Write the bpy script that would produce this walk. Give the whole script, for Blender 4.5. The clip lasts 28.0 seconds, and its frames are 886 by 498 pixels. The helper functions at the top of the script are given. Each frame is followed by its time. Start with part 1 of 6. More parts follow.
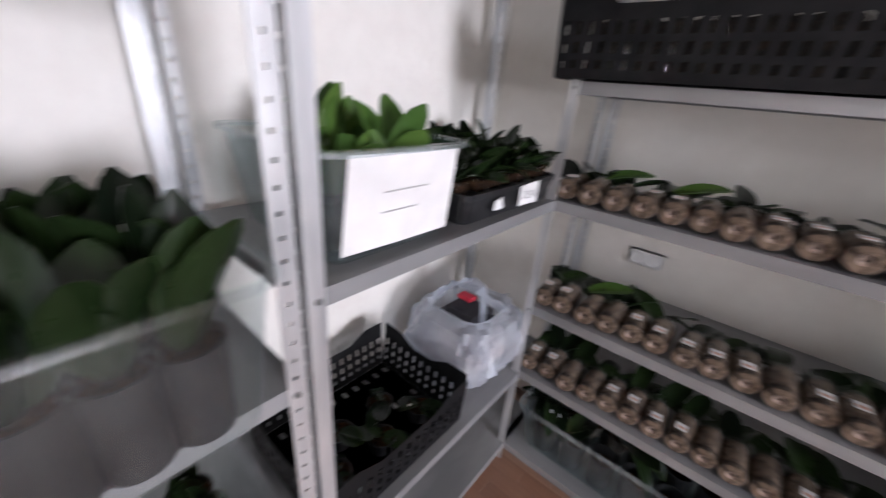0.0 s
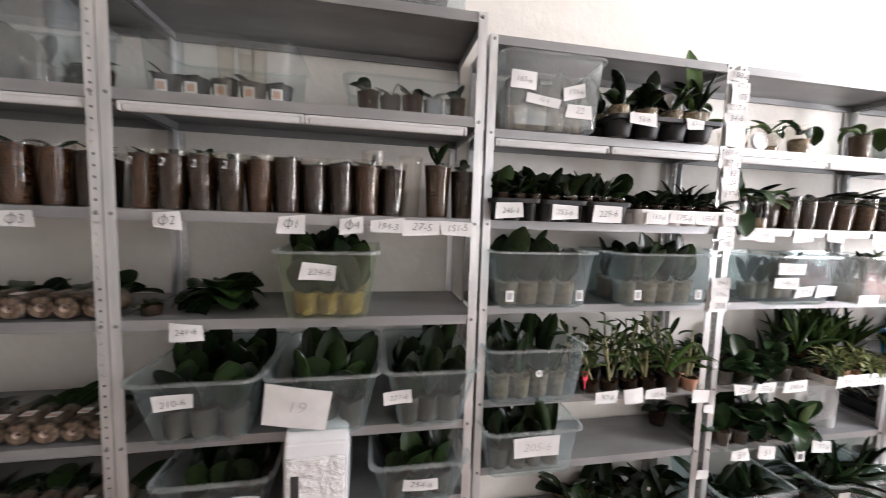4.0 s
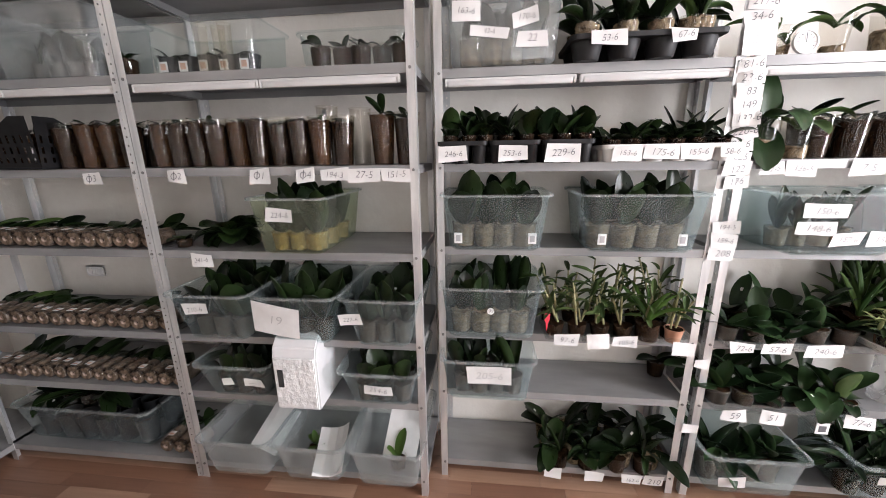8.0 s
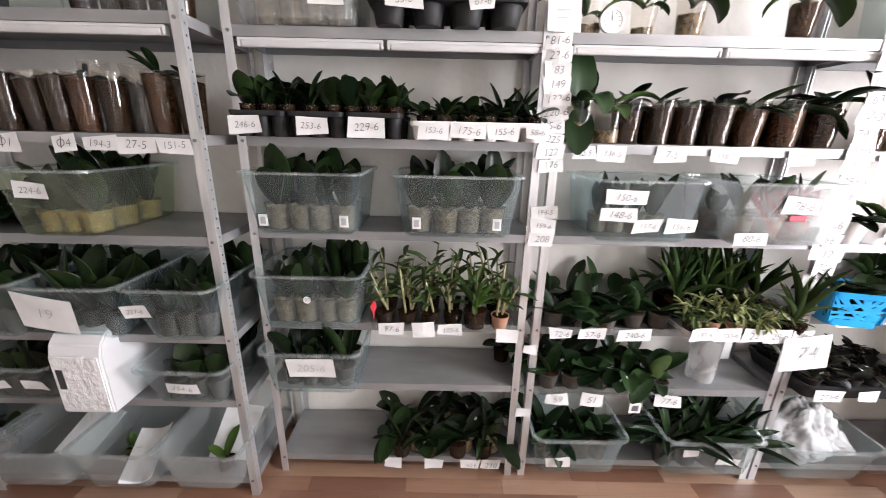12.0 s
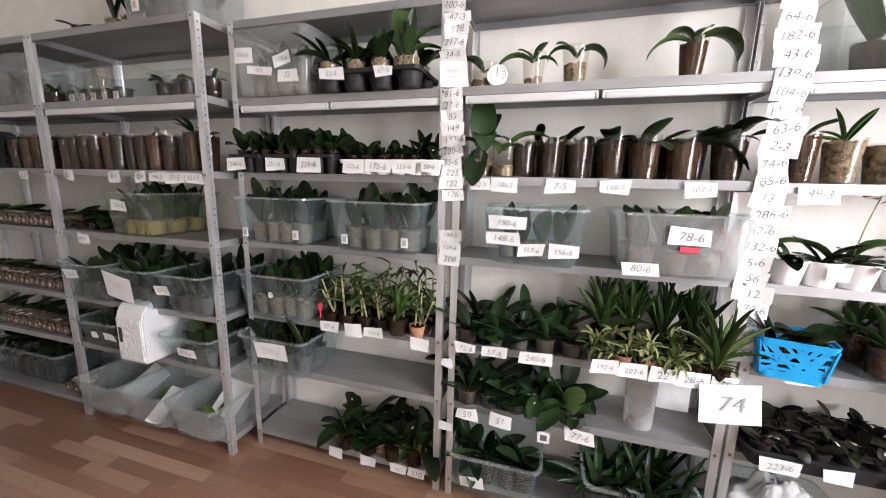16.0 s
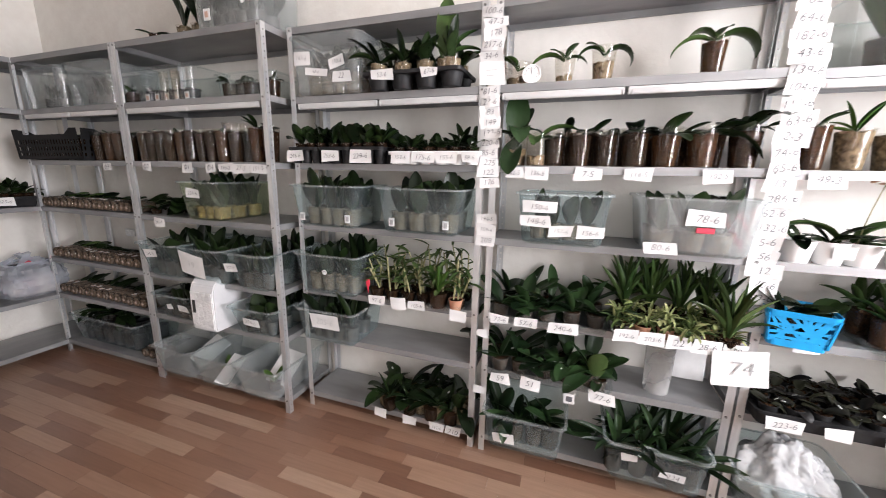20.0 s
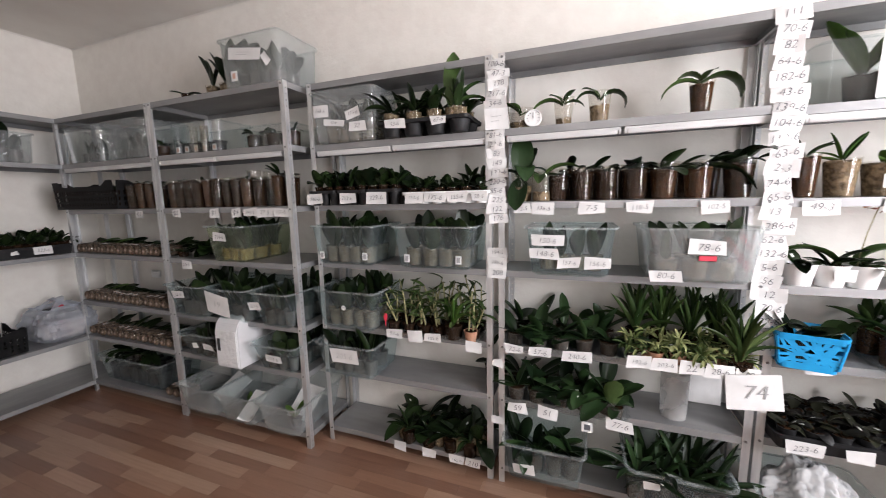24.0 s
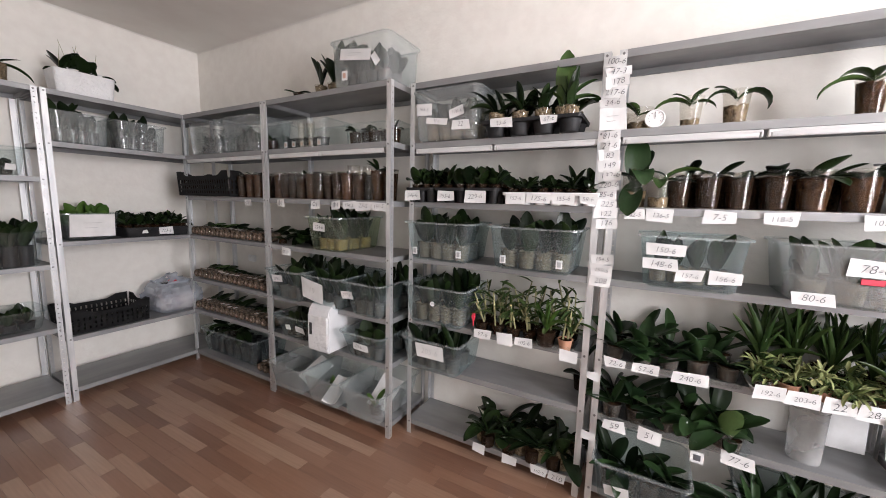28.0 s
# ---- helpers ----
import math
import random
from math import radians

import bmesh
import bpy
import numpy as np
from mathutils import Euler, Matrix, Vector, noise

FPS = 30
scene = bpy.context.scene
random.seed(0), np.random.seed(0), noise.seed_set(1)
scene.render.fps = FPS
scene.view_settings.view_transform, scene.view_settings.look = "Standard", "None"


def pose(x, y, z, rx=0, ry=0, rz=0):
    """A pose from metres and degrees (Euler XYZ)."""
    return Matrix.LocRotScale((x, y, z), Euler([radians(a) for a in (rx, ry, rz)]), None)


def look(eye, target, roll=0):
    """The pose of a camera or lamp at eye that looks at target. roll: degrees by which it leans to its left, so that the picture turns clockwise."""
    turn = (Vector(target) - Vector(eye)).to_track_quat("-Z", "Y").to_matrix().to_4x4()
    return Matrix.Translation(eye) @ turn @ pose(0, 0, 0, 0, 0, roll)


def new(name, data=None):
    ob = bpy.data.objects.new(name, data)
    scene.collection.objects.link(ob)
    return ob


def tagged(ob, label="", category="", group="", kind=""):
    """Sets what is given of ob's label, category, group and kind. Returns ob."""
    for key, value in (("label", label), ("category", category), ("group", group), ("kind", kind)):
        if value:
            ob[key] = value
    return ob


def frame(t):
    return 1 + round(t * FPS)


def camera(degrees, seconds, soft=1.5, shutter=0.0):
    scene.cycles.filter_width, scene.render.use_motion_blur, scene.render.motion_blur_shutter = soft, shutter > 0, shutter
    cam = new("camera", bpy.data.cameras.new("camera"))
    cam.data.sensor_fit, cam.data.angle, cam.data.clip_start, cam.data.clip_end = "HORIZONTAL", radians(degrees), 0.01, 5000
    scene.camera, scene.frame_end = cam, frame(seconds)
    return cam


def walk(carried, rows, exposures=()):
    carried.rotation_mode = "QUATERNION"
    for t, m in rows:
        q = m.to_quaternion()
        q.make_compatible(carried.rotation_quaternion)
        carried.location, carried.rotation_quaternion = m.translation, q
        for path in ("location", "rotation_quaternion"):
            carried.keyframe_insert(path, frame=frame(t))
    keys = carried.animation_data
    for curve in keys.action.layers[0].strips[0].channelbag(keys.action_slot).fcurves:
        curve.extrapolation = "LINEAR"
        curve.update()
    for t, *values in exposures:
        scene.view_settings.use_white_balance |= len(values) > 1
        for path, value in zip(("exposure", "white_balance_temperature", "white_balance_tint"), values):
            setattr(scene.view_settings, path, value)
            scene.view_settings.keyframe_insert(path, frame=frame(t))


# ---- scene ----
cam = camera(100.9, 28.0, soft=0.9, shutter=0.4)
PATH = [
    (0, (0.007, -0.048, 1.33), (-1.125, 1.385, 0.531), 5.2),
    (0.5, (0.181, 0.065, 1.366), (-0.47, 1.822, 0.667), 3.6),
    (1, (0.408, 0.094, 1.386), (-0.016, 1.922, 0.695), 2.7),
    (1.5, (0.532, 0.062, 1.379), (0.31, 1.965, 0.803), 0.7),
    (2, (0.641, 0.065, 1.374), (0.621, 2.014, 0.923), 1.3),
    (2.5, (0.803, 0.092, 1.415), (1.107, 2.059, 1.223), 5.1),
    (3, (0.995, -0.021, 1.412), (1.417, 1.933, 1.352), 2.3),
    (3.5, (1.166, -0.181, 1.4), (1.42, 1.8, 1.288), 2.6),
    (4, (1.309, -0.188, 1.375), (1.675, 1.771, 1.208), 1.8),
    (4.5, (1.456, -0.114, 1.364), (1.989, 1.807, 1.209), 4.9),
    (6.5, (1.864, -0.267, 1.386), (1.758, 1.646, 0.813), -0.2),
    (7, (1.884, -0.28, 1.404), (1.729, 1.644, 0.88), -1.1),
    (7.5, (1.878, -0.28, 1.401), (1.668, 1.639, 0.879), -1.3),
    (8, (1.858, -0.297, 1.403), (1.634, 1.628, 0.91), -0.9),
    (8.5, (1.863, -0.305, 1.397), (1.686, 1.625, 0.901), -0.7),
    (9, (1.879, -0.306, 1.392), (1.725, 1.613, 0.849), -0.0),
    (9.5, (1.911, -0.307, 1.381), (1.897, 1.625, 0.863), -0.4),
    (10, (1.976, -0.223, 1.4), (2.108, 1.658, 0.736), 0.1),
    (10.5, (2.05, -0.12, 1.384), (2.234, 1.766, 0.746), 2.0),
    (11, (2.119, -0.041, 1.384), (2.281, 1.847, 0.745), 0.7),
    (11.5, (2.228, -0.075, 1.384), (2.259, 1.827, 0.768), -0.2),
    (12, (2.343, -0.172, 1.387), (2.35, 1.74, 0.799), 1.3),
    (12.5, (2.459, -0.201, 1.383), (2.463, 1.693, 0.741), 2.0),
    (14.5, (2.839, -0.097, 1.331), (2.712, 1.797, 0.699), 2.2),
    (15, (2.957, -0.196, 1.337), (2.602, 1.696, 0.795), 1.8),
    (15.5, (3.021, -0.273, 1.339), (2.506, 1.603, 0.873), 0.6),
    (16, (3.056, -0.305, 1.348), (2.499, 1.583, 0.993), 1.3),
    (16.5, (3.06, -0.329, 1.369), (2.367, 1.527, 1.095), -1.5),
    (17, (3.023, -0.355, 1.355), (2.162, 1.429, 1.072), -0.4),
    (17.5, (2.863, -0.446, 1.341), (1.839, 1.216, 0.905), 1.6),
    (18, (2.813, -0.508, 1.334), (1.853, 1.193, 0.905), 3.1),
    (18.5, (2.77, -0.525, 1.332), (1.987, 1.252, 0.854), 3.3),
    (19, (2.774, -0.516, 1.35), (2.153, 1.314, 0.838), 2.7),
    (19.5, (2.865, -0.513, 1.35), (2.29, 1.344, 0.876), 3.3),
    (20, (3.032, -0.5, 1.346), (2.383, 1.346, 0.932), 1.0),
    (20.5, (3.125, -0.524, 1.339), (2.531, 1.355, 1.002), 0.2),
    (21, (3.191, -0.517, 1.339), (2.739, 1.403, 1.01), 0.5),
    (21.5, (3.235, -0.529, 1.339), (2.934, 1.429, 1.059), 0.6),
    (23.5, (3.112, -0.55, 1.407), (2.586, 1.369, 1.205), -1.1),
    (24, (3.037, -0.577, 1.397), (2.335, 1.276, 1.124), -1.3),
    (24.5, (2.989, -0.6, 1.4), (2.228, 1.231, 1.134), 0.3),
    (25, (2.954, -0.617, 1.39), (2.088, 1.166, 1.12), 0.7),
    (25.5, (2.914, -0.623, 1.392), (2.008, 1.134, 1.083), 1.4),
    (26, (2.865, -0.641, 1.389), (1.907, 1.089, 1.093), 1.2),
    (26.5, (2.839, -0.673, 1.388), (1.833, 1.037, 1.14), 1.1),
    (27, (2.839, -0.684, 1.383), (1.833, 1.029, 1.156), 1.2),
    (27.5, (2.841, -0.661, 1.384), (1.854, 1.06, 1.128), 1.1),
    (28, (2.84, -0.65, 1.379), (1.88, 1.086, 1.123), 1.4),
]
EXPOSE = [(0, 0.22, 5950, 13), (1.3, 0.27, 6000, 13), (2, 0.42, 6100, 12), (2.6, 0.25, 6150, 12), (3.3, 0.0, 6350, 9), (4, -0.2, 6350, 9), (4.5, -0.2, 6350, 9), (8, -0.05, 6350, 10), (10, -0.03, 6350, 10), (12, -0.2, 6350, 10), (14.5, -0.4, 6400, 10), (17, -0.5, 6400, 10), (19, -0.3, 6400, 10), (21.5, -0.6, 6400, 10), (24, -0.75, 6400, 10), (25.5, -0.6, 6400, 10), (28, -0.55, 6400, 10)]
walk(cam, [(t, look(eye, target, roll)) for t, eye, target, roll in PATH], EXPOSE)

# ---- light ----
world = bpy.data.worlds.new("world")
scene.world = world
world.use_nodes = True
wn = world.node_tree
sky = wn.nodes.new("ShaderNodeTexSky")
sky.sky_type, sky.sun_disc = "NISHITA", False
sky.sun_elevation, sky.sun_rotation = radians(42), radians(330)
sky.air_density, sky.dust_density = 1.0, 2.0
wn.links.new(sky.outputs[0], wn.nodes["Background"].inputs[0])
wn.nodes["Background"].inputs[1].default_value = 0.12
sun = new("sun", bpy.data.lights.new("sun", "SUN"))
sun.data.energy, sun.data.angle, sun.data.color = 1.0, radians(10), (1, 0.95, 0.88)
sun.matrix_world = look((-3, 5.2, 5.4), (0, 0, 0))

# ---- plan: the room and its shelving ----
WN, WW, WE, WS, CEIL = 1.33, -0.86, 5.55, -2.7, 2.66
Z0, Z1, Z2, Z3, Z4, Z5, Z6 = 2.0, 1.69, 1.375, 1.067, 0.715, 0.45, 0.09
YA, YC = 0.935, 1.05          # front faces of the deep and the shallow units
WIN_X0, WIN_X1, WIN_Z0, WIN_Z1 = 2.3, 3.6, 0.95, 2.4
EW_Y0, EW_Y1 = -1.15, 0.15          # the main window, in the end wall

# fill light from an assumed second window, added out of view to the south
day = new("window_daylight", bpy.data.lights.new("window_daylight", "AREA"))
day.data.shape, day.data.size, day.data.size_y = "RECTANGLE", WIN_X1 - WIN_X0, WIN_Z1 - WIN_Z0
day.data.energy, day.data.color = 15, (1.0, 0.972, 0.995)
WXC, WZC = (WIN_X0 + WIN_X1) / 2, (WIN_Z0 + WIN_Z1) / 2
day.matrix_world = look((WXC, WS - 0.05, WZC), (WXC, WS + 1, WZC))
end_day = new("end_window_daylight", bpy.data.lights.new("end_window_daylight", "AREA"))
end_day.data.shape, end_day.data.size, end_day.data.size_y = "RECTANGLE", EW_Y1 - EW_Y0, WIN_Z1 - WIN_Z0
end_day.data.energy, end_day.data.color = 290, (1.0, 0.972, 1.01)
EYC = (EW_Y0 + EW_Y1) / 2
end_day.matrix_world = look((WE + 0.05, EYC, WZC), (WE - 1, EYC, WZC))


# ---- materials ----
def mat(name, base, rough=0.5, metal=0.0, gloss=0.5):
    m = bpy.data.materials.new(name)
    m.use_nodes = True
    b = m.node_tree.nodes["Principled BSDF"]
    b.inputs["Base Color"].default_value = (*base, 1)
    b.inputs["Roughness"].default_value, b.inputs["Metallic"].default_value = rough, metal
    b.inputs["Specular IOR Level"].default_value = gloss
    return m


def vary(m, scale, dark, light, detail=4, stretch=(1, 1, 1), bump=0.0, bump_scale=None, rough=None, coords="Object", amount=(0.35, 0.65)):
    """Noise between two colours, with a relief of its own."""
    nt = m.node_tree
    b = nt.nodes["Principled BSDF"]
    tc, mp = nt.nodes.new("ShaderNodeTexCoord"), nt.nodes.new("ShaderNodeMapping")
    mp.inputs["Scale"].default_value = stretch
    nt.links.new(tc.outputs[coords], mp.inputs[0])
    nz, ramp = nt.nodes.new("ShaderNodeTexNoise"), nt.nodes.new("ShaderNodeValToRGB")
    nz.inputs["Scale"].default_value, nz.inputs["Detail"].default_value = scale, detail
    ramp.color_ramp.elements[0].position, ramp.color_ramp.elements[1].position = amount
    ramp.color_ramp.elements[0].color, ramp.color_ramp.elements[1].color = (*dark, 1), (*light, 1)
    nt.links.new(mp.outputs[0], nz.inputs[0])
    nt.links.new(nz.outputs[0], ramp.inputs[0])
    nt.links.new(ramp.outputs[0], b.inputs["Base Color"])
    if rough:
        rr = nt.nodes.new("ShaderNodeMapRange")
        rr.inputs[3].default_value, rr.inputs[4].default_value = rough
        nt.links.new(nz.outputs[0], rr.inputs[0])
        nt.links.new(rr.outputs[0], b.inputs["Roughness"])
    if bump:
        n2, bp = nt.nodes.new("ShaderNodeTexNoise"), nt.nodes.new("ShaderNodeBump")
        n2.inputs["Scale"].default_value, n2.inputs["Detail"].default_value = bump_scale or scale * 6, 5
        bp.inputs["Strength"].default_value, bp.inputs["Distance"].default_value = bump, 0.004
        nt.links.new(mp.outputs[0], n2.inputs[0])
        nt.links.new(n2.outputs[0], bp.inputs["Height"])
        nt.links.new(bp.outputs[0], b.inputs["Normal"])
    return m


M_WALL = vary(mat("wallpaper", (0.75, 0.72, 0.68), 0.85), 14, (0.737, 0.706, 0.657), (0.777, 0.75, 0.701), bump=0.5, bump_scale=38)
M_CEIL = vary(mat("ceiling_paint", (0.72, 0.69, 0.65), 0.9), 3, (0.68, 0.65, 0.61), (0.74, 0.72, 0.68), bump=0.1, bump_scale=80)
M_WHITE = vary(mat("white_paint", (0.8, 0.8, 0.78), 0.45), 5, (0.74, 0.74, 0.72), (0.82, 0.82, 0.80))
M_STEEL = vary(mat("galvanised_post", (0.6, 0.6, 0.6), 0.4, 0.75), 30, (0.52, 0.53, 0.54), (0.70, 0.70, 0.70), stretch=(1, 1, 0.15), bump=0.05, rough=(0.32, 0.5))
M_SHELF = vary(mat("shelf_steel", (0.32, 0.32, 0.32), 0.45, 0.4), 9, (0.22, 0.22, 0.225), (0.31, 0.31, 0.31), stretch=(0.3, 1, 1), bump=0.04, rough=(0.35, 0.55))
M_BLACK = vary(mat("black_plastic", (0.02, 0.02, 0.022), 0.45, 0.0, 0.3), 20, (0.009, 0.009, 0.01), (0.02, 0.02, 0.021), rough=(0.45, 0.65))
M_BOLT = mat("bolt_steel", (0.25, 0.25, 0.25), 0.4, 0.9)


# ---- mesh helpers ----
def crease(bm, angle=0.6):
    """Keeps edges sharper than the angle sharp under smooth shading."""
    bm.normal_update()
    for e in bm.edges:
        if len(e.link_faces) == 2 and e.calc_face_angle(0.0) > angle:
            e.smooth = False


def part(name, bm, material, parent=None, label="", smooth=False, at=None):
    me = bpy.data.meshes.new(name)
    if smooth:
        for fc in bm.faces:
            fc.smooth = True
        crease(bm)
    bm.normal_update()
    bm.to_mesh(me)
    bm.free()
    me.materials.append(material)
    ob = new(name, me)
    if parent:
        ob.parent = parent
    if at is not None:
        ob.matrix_basis = at
    if label:
        tagged(ob, label)
    return ob


def share(name, me, parent, m):
    """One more object on a mesh that is made already."""
    ob = new(name, me)
    ob.parent = parent
    ob.matrix_basis = m
    return ob


def thing(name, m, label, category, group=""):
    ob = new(name)
    ob.empty_display_size = 0.05
    ob.matrix_basis = m
    return tagged(ob, label, category, group)


def add_box(bm, x0, x1, y0, y1, z0, z1, bevel=0.0):
    r = bmesh.ops.create_cube(bm, size=1, matrix=Matrix.Translation(((x0 + x1) / 2, (y0 + y1) / 2, (z0 + z1) / 2)) @ Matrix.Diagonal((x1 - x0, y1 - y0, z1 - z0, 1)))
    if bevel:
        es = {e for v in r["verts"] for e in v.link_edges}
        bmesh.ops.bevel(bm, geom=list(es), offset=bevel, segments=2, affect="EDGES", clamp_overlap=True)
    return bm


def box(x0, x1, y0, y1, z0, z1, bevel=0.0):
    return add_box(bmesh.new(), x0, x1, y0, y1, z0, z1, bevel)


def structure(name, bm, material, label, category="wall"):
    return tagged(part(name, bm, material), label, category, kind="structure")


# ---- the room ----
T = 0.2
structure("wall_north", box(WW - T, WE + T, WN, WN + T, 0, CEIL), M_WALL, "off-white mottled wallpaper on the long wall")
structure("wall_west", box(WW - T, WW, WS - T, WN, 0, CEIL), M_WALL, "off-white mottled wallpaper on the end wall")
we = bmesh.new()
add_box(we, WE, WE + T, WS - T, EW_Y0, 0, CEIL)
add_box(we, WE, WE + T, EW_Y1, WN, 0, CEIL)
add_box(we, WE, WE + T, EW_Y0, EW_Y1, 0, WIN_Z0)
add_box(we, WE, WE + T, EW_Y0, EW_Y1, WIN_Z1, CEIL)
structure("wall_east", we, M_WALL, "off-white wallpapered end wall with a window")
ws = bmesh.new()
add_box(ws, WW, WIN_X0, WS - T, WS, 0, CEIL)
add_box(ws, WIN_X1, WE, WS - T, WS, 0, CEIL)
add_box(ws, WIN_X0, WIN_X1, WS - T, WS, 0, WIN_Z0)
add_box(ws, WIN_X0, WIN_X1, WS - T, WS, WIN_Z1, CEIL)
structure("wall_south", ws, M_WALL, "off-white wallpapered wall with the window")
structure("ceiling", box(WW - T, WE + T, WS - T, WN + T, CEIL, CEIL + 0.15), M_CEIL, "plain warm white painted ceiling", "ceiling")
structure("ground", box(-60, 60, -60, 60, -0.4, -0.3), mat("ground_soil", (0.08, 0.08, 0.06), 0.9), "grey green ground outside the house", "ground")
for nm, a in (("trim_north", (WW, WE, WN - 0.012, WN, CEIL - 0.012, CEIL)), ("trim_west", (WW, WW + 0.012, WS, WN - 0.012, CEIL - 0.012, CEIL))):
    structure(nm, box(*a, bevel=0.005), M_CEIL, "narrow white moulding under the ceiling", "moulding")
def window(m, half):
    w = thing("window", m, "white framed window with daylight behind it", "window")
    w["kind"] = "structure"
    for a in ((-half, half, WIN_Z0, WIN_Z0 + 0.06), (-half, half, WIN_Z1 - 0.06, WIN_Z1), (-half, -half + 0.06, WIN_Z0 + 0.06, WIN_Z1 - 0.06), (half - 0.06, half, WIN_Z0 + 0.06, WIN_Z1 - 0.06), (-0.04, 0.04, WIN_Z0 + 0.06, WIN_Z1 - 0.06)):
        part("window_frame", box(a[0], a[1], -0.14, -0.08, a[2], a[3], 0.008), M_WHITE, w)
    part("window_sill", box(-half - 0.05, half + 0.05, -0.045, 0.12, WIN_Z0 - 0.03, WIN_Z0 - 0.001, 0.006), M_WHITE, w)


# the south window is added around its fill lamp and never in view
window(pose(WXC, WS, 0), (WIN_X1 - WIN_X0) / 2)
window(pose(WE, EYC, 0, 0, 0, 90), (EW_Y1 - EW_Y0) / 2)


# ---- metal shelving ----
def post_mesh(h, punched, w=0.028, t=0.002, pitch=0.03, hole=0.0065):
    """An L-shaped post; its corner at the origin, flanges along +x and +y, those named in punched with holes."""
    bm = bmesh.new()
    for axis in (0, 1):
        def put(a0, a1, z0, z1):
            if axis == 0:
                add_box(bm, a0, a1, 0, t, z0, z1)
            else:
                add_box(bm, 0, t, max(a0, t), a1, z0, z1)
        if axis not in punched:
            put(0, w, 0, h)
            continue
        c0, c1 = w * 0.55 - hole / 2, w * 0.55 + hole / 2
        put(0, c0, 0, h)
        put(c1, w, 0, h)
        z = 0.0
        n = int(h / pitch)
        for k in range(n):
            put(c0, c1, z, k * pitch + 0.012)
            z = k * pitch + 0.012 + hole
        put(c0, c1, z, h)
    return bm


POSTS = {}
_b = bmesh.new()
bmesh.ops.create_cone(_b, cap_ends=True, segments=8, radius1=0.0055, radius2=0.0045, depth=0.004)
BOLT = bpy.data.meshes.new("bolt")
_b.to_mesh(BOLT)
BOLT.materials.append(M_BOLT)


def shelf_unit(label, m, width, depth, levels, h=2.0, punched=False):
    """Front along +x at y = 0, the back towards +y."""
    u = thing("metal_shelving_unit", m, label, "shelving", "shelving units along the walls")
    for k, (x, y, a) in enumerate(((0, 0, 0), (width, 0, 90), (width, depth, 180), (0, depth, 270))):
        key = (1,) if k != 1 else (1, 0) if punched else (0,)
        if key not in POSTS:
            o = part("post", post_mesh(h, key), M_STEEL, u)
            POSTS[key] = o.data
        else:
            o = share("post", POSTS[key], u, Matrix())
        o.matrix_basis = pose(x, y, 0, 0, 0, a)
    for z in levels:
        bm = bmesh.new()
        a, l, t = 0.003, 0.03, 0.0015
        rings = []
        for i, zz in ((0.012, z - l), (0, z - l), (0, z), (t, z - t), (t, z - l + t), (0.012, z - l + t)):
            e = a + i if (i, zz) != (0, z) else a
            rings.append([bm.verts.new(p) for p in ((e, e, zz), (width - e, e, zz), (width - e, depth - e, zz), (e, depth - e, zz))])
        for r0, r1 in zip(rings, rings[1:] + rings[:1]):
            if r0 is rings[2]:
                bm.faces.new(r0)
                bm.faces.new(r1[::-1])
                continue
            for k in range(4):
                bm.faces.new((r0[k], r0[(k + 1) % 4], r1[(k + 1) % 4], r1[k]))
        part("shelf", bm, M_SHELF, u)
        for x in (0.016, width - 0.016):
            share("bolt", BOLT, u, pose(x, -0.002, z - 0.015, 90))
    return u


ALL = (Z0, Z1, Z2, Z3, Z4, Z5, Z6)
XA, XB, XC, XD, XE = -0.41, 0.60, 1.68, 2.69, 3.685
shelf_unit("grey metal shelving unit in the room corner with wrapped pots", pose(XA, YA, 0), 1.007, 0.385, ALL, punched=True)
shelf_unit("grey metal shelving unit holding cups and clear bins", pose(XB, YA, 0), 1.035, 0.385, ALL)
shelf_unit("grey metal shelving unit with trays, bins and bare shelves", pose(XC, YC, 0), 0.98, 0.27, ALL)
shelf_unit("grey metal shelving unit with paper labels down its posts", pose(XD, YC, 0), 0.985, 0.27, ALL)
shelf_unit("grey metal shelving unit beside the stool and curtain", pose(XE, YC, 0), 0.925, 0.27, (Z0, 1.68, 1.37, 1.06, 0.78, 0.465, Z6))
WX = -0.38
shelf_unit("grey metal shelving unit on the end wall, partly empty", pose(WX, 0.165, 0, 0, 0, 90), 1.0, 0.42, (Z0, Z1, Z3, Z5 - 0.01, Z6))
shelf_unit("grey metal shelving unit with boxes of plants on the end wall", pose(WX, -0.875, 0, 0, 0, 90), 1.03, 0.42, (Z0, 1.47, 0.93, 0.52, Z6), punched=True)


# ---- materials of the things ----
def random_mix(m, dark, light):
    """A shade of its own for each object, between two colours."""
    nt = m.node_tree
    oi, ramp = nt.nodes.new("ShaderNodeObjectInfo"), nt.nodes.new("ShaderNodeValToRGB")
    ramp.color_ramp.elements[0].color, ramp.color_ramp.elements[1].color = (*dark, 1), (*light, 1)
    nt.links.new(oi.outputs["Random"], ramp.inputs[0])
    return ramp


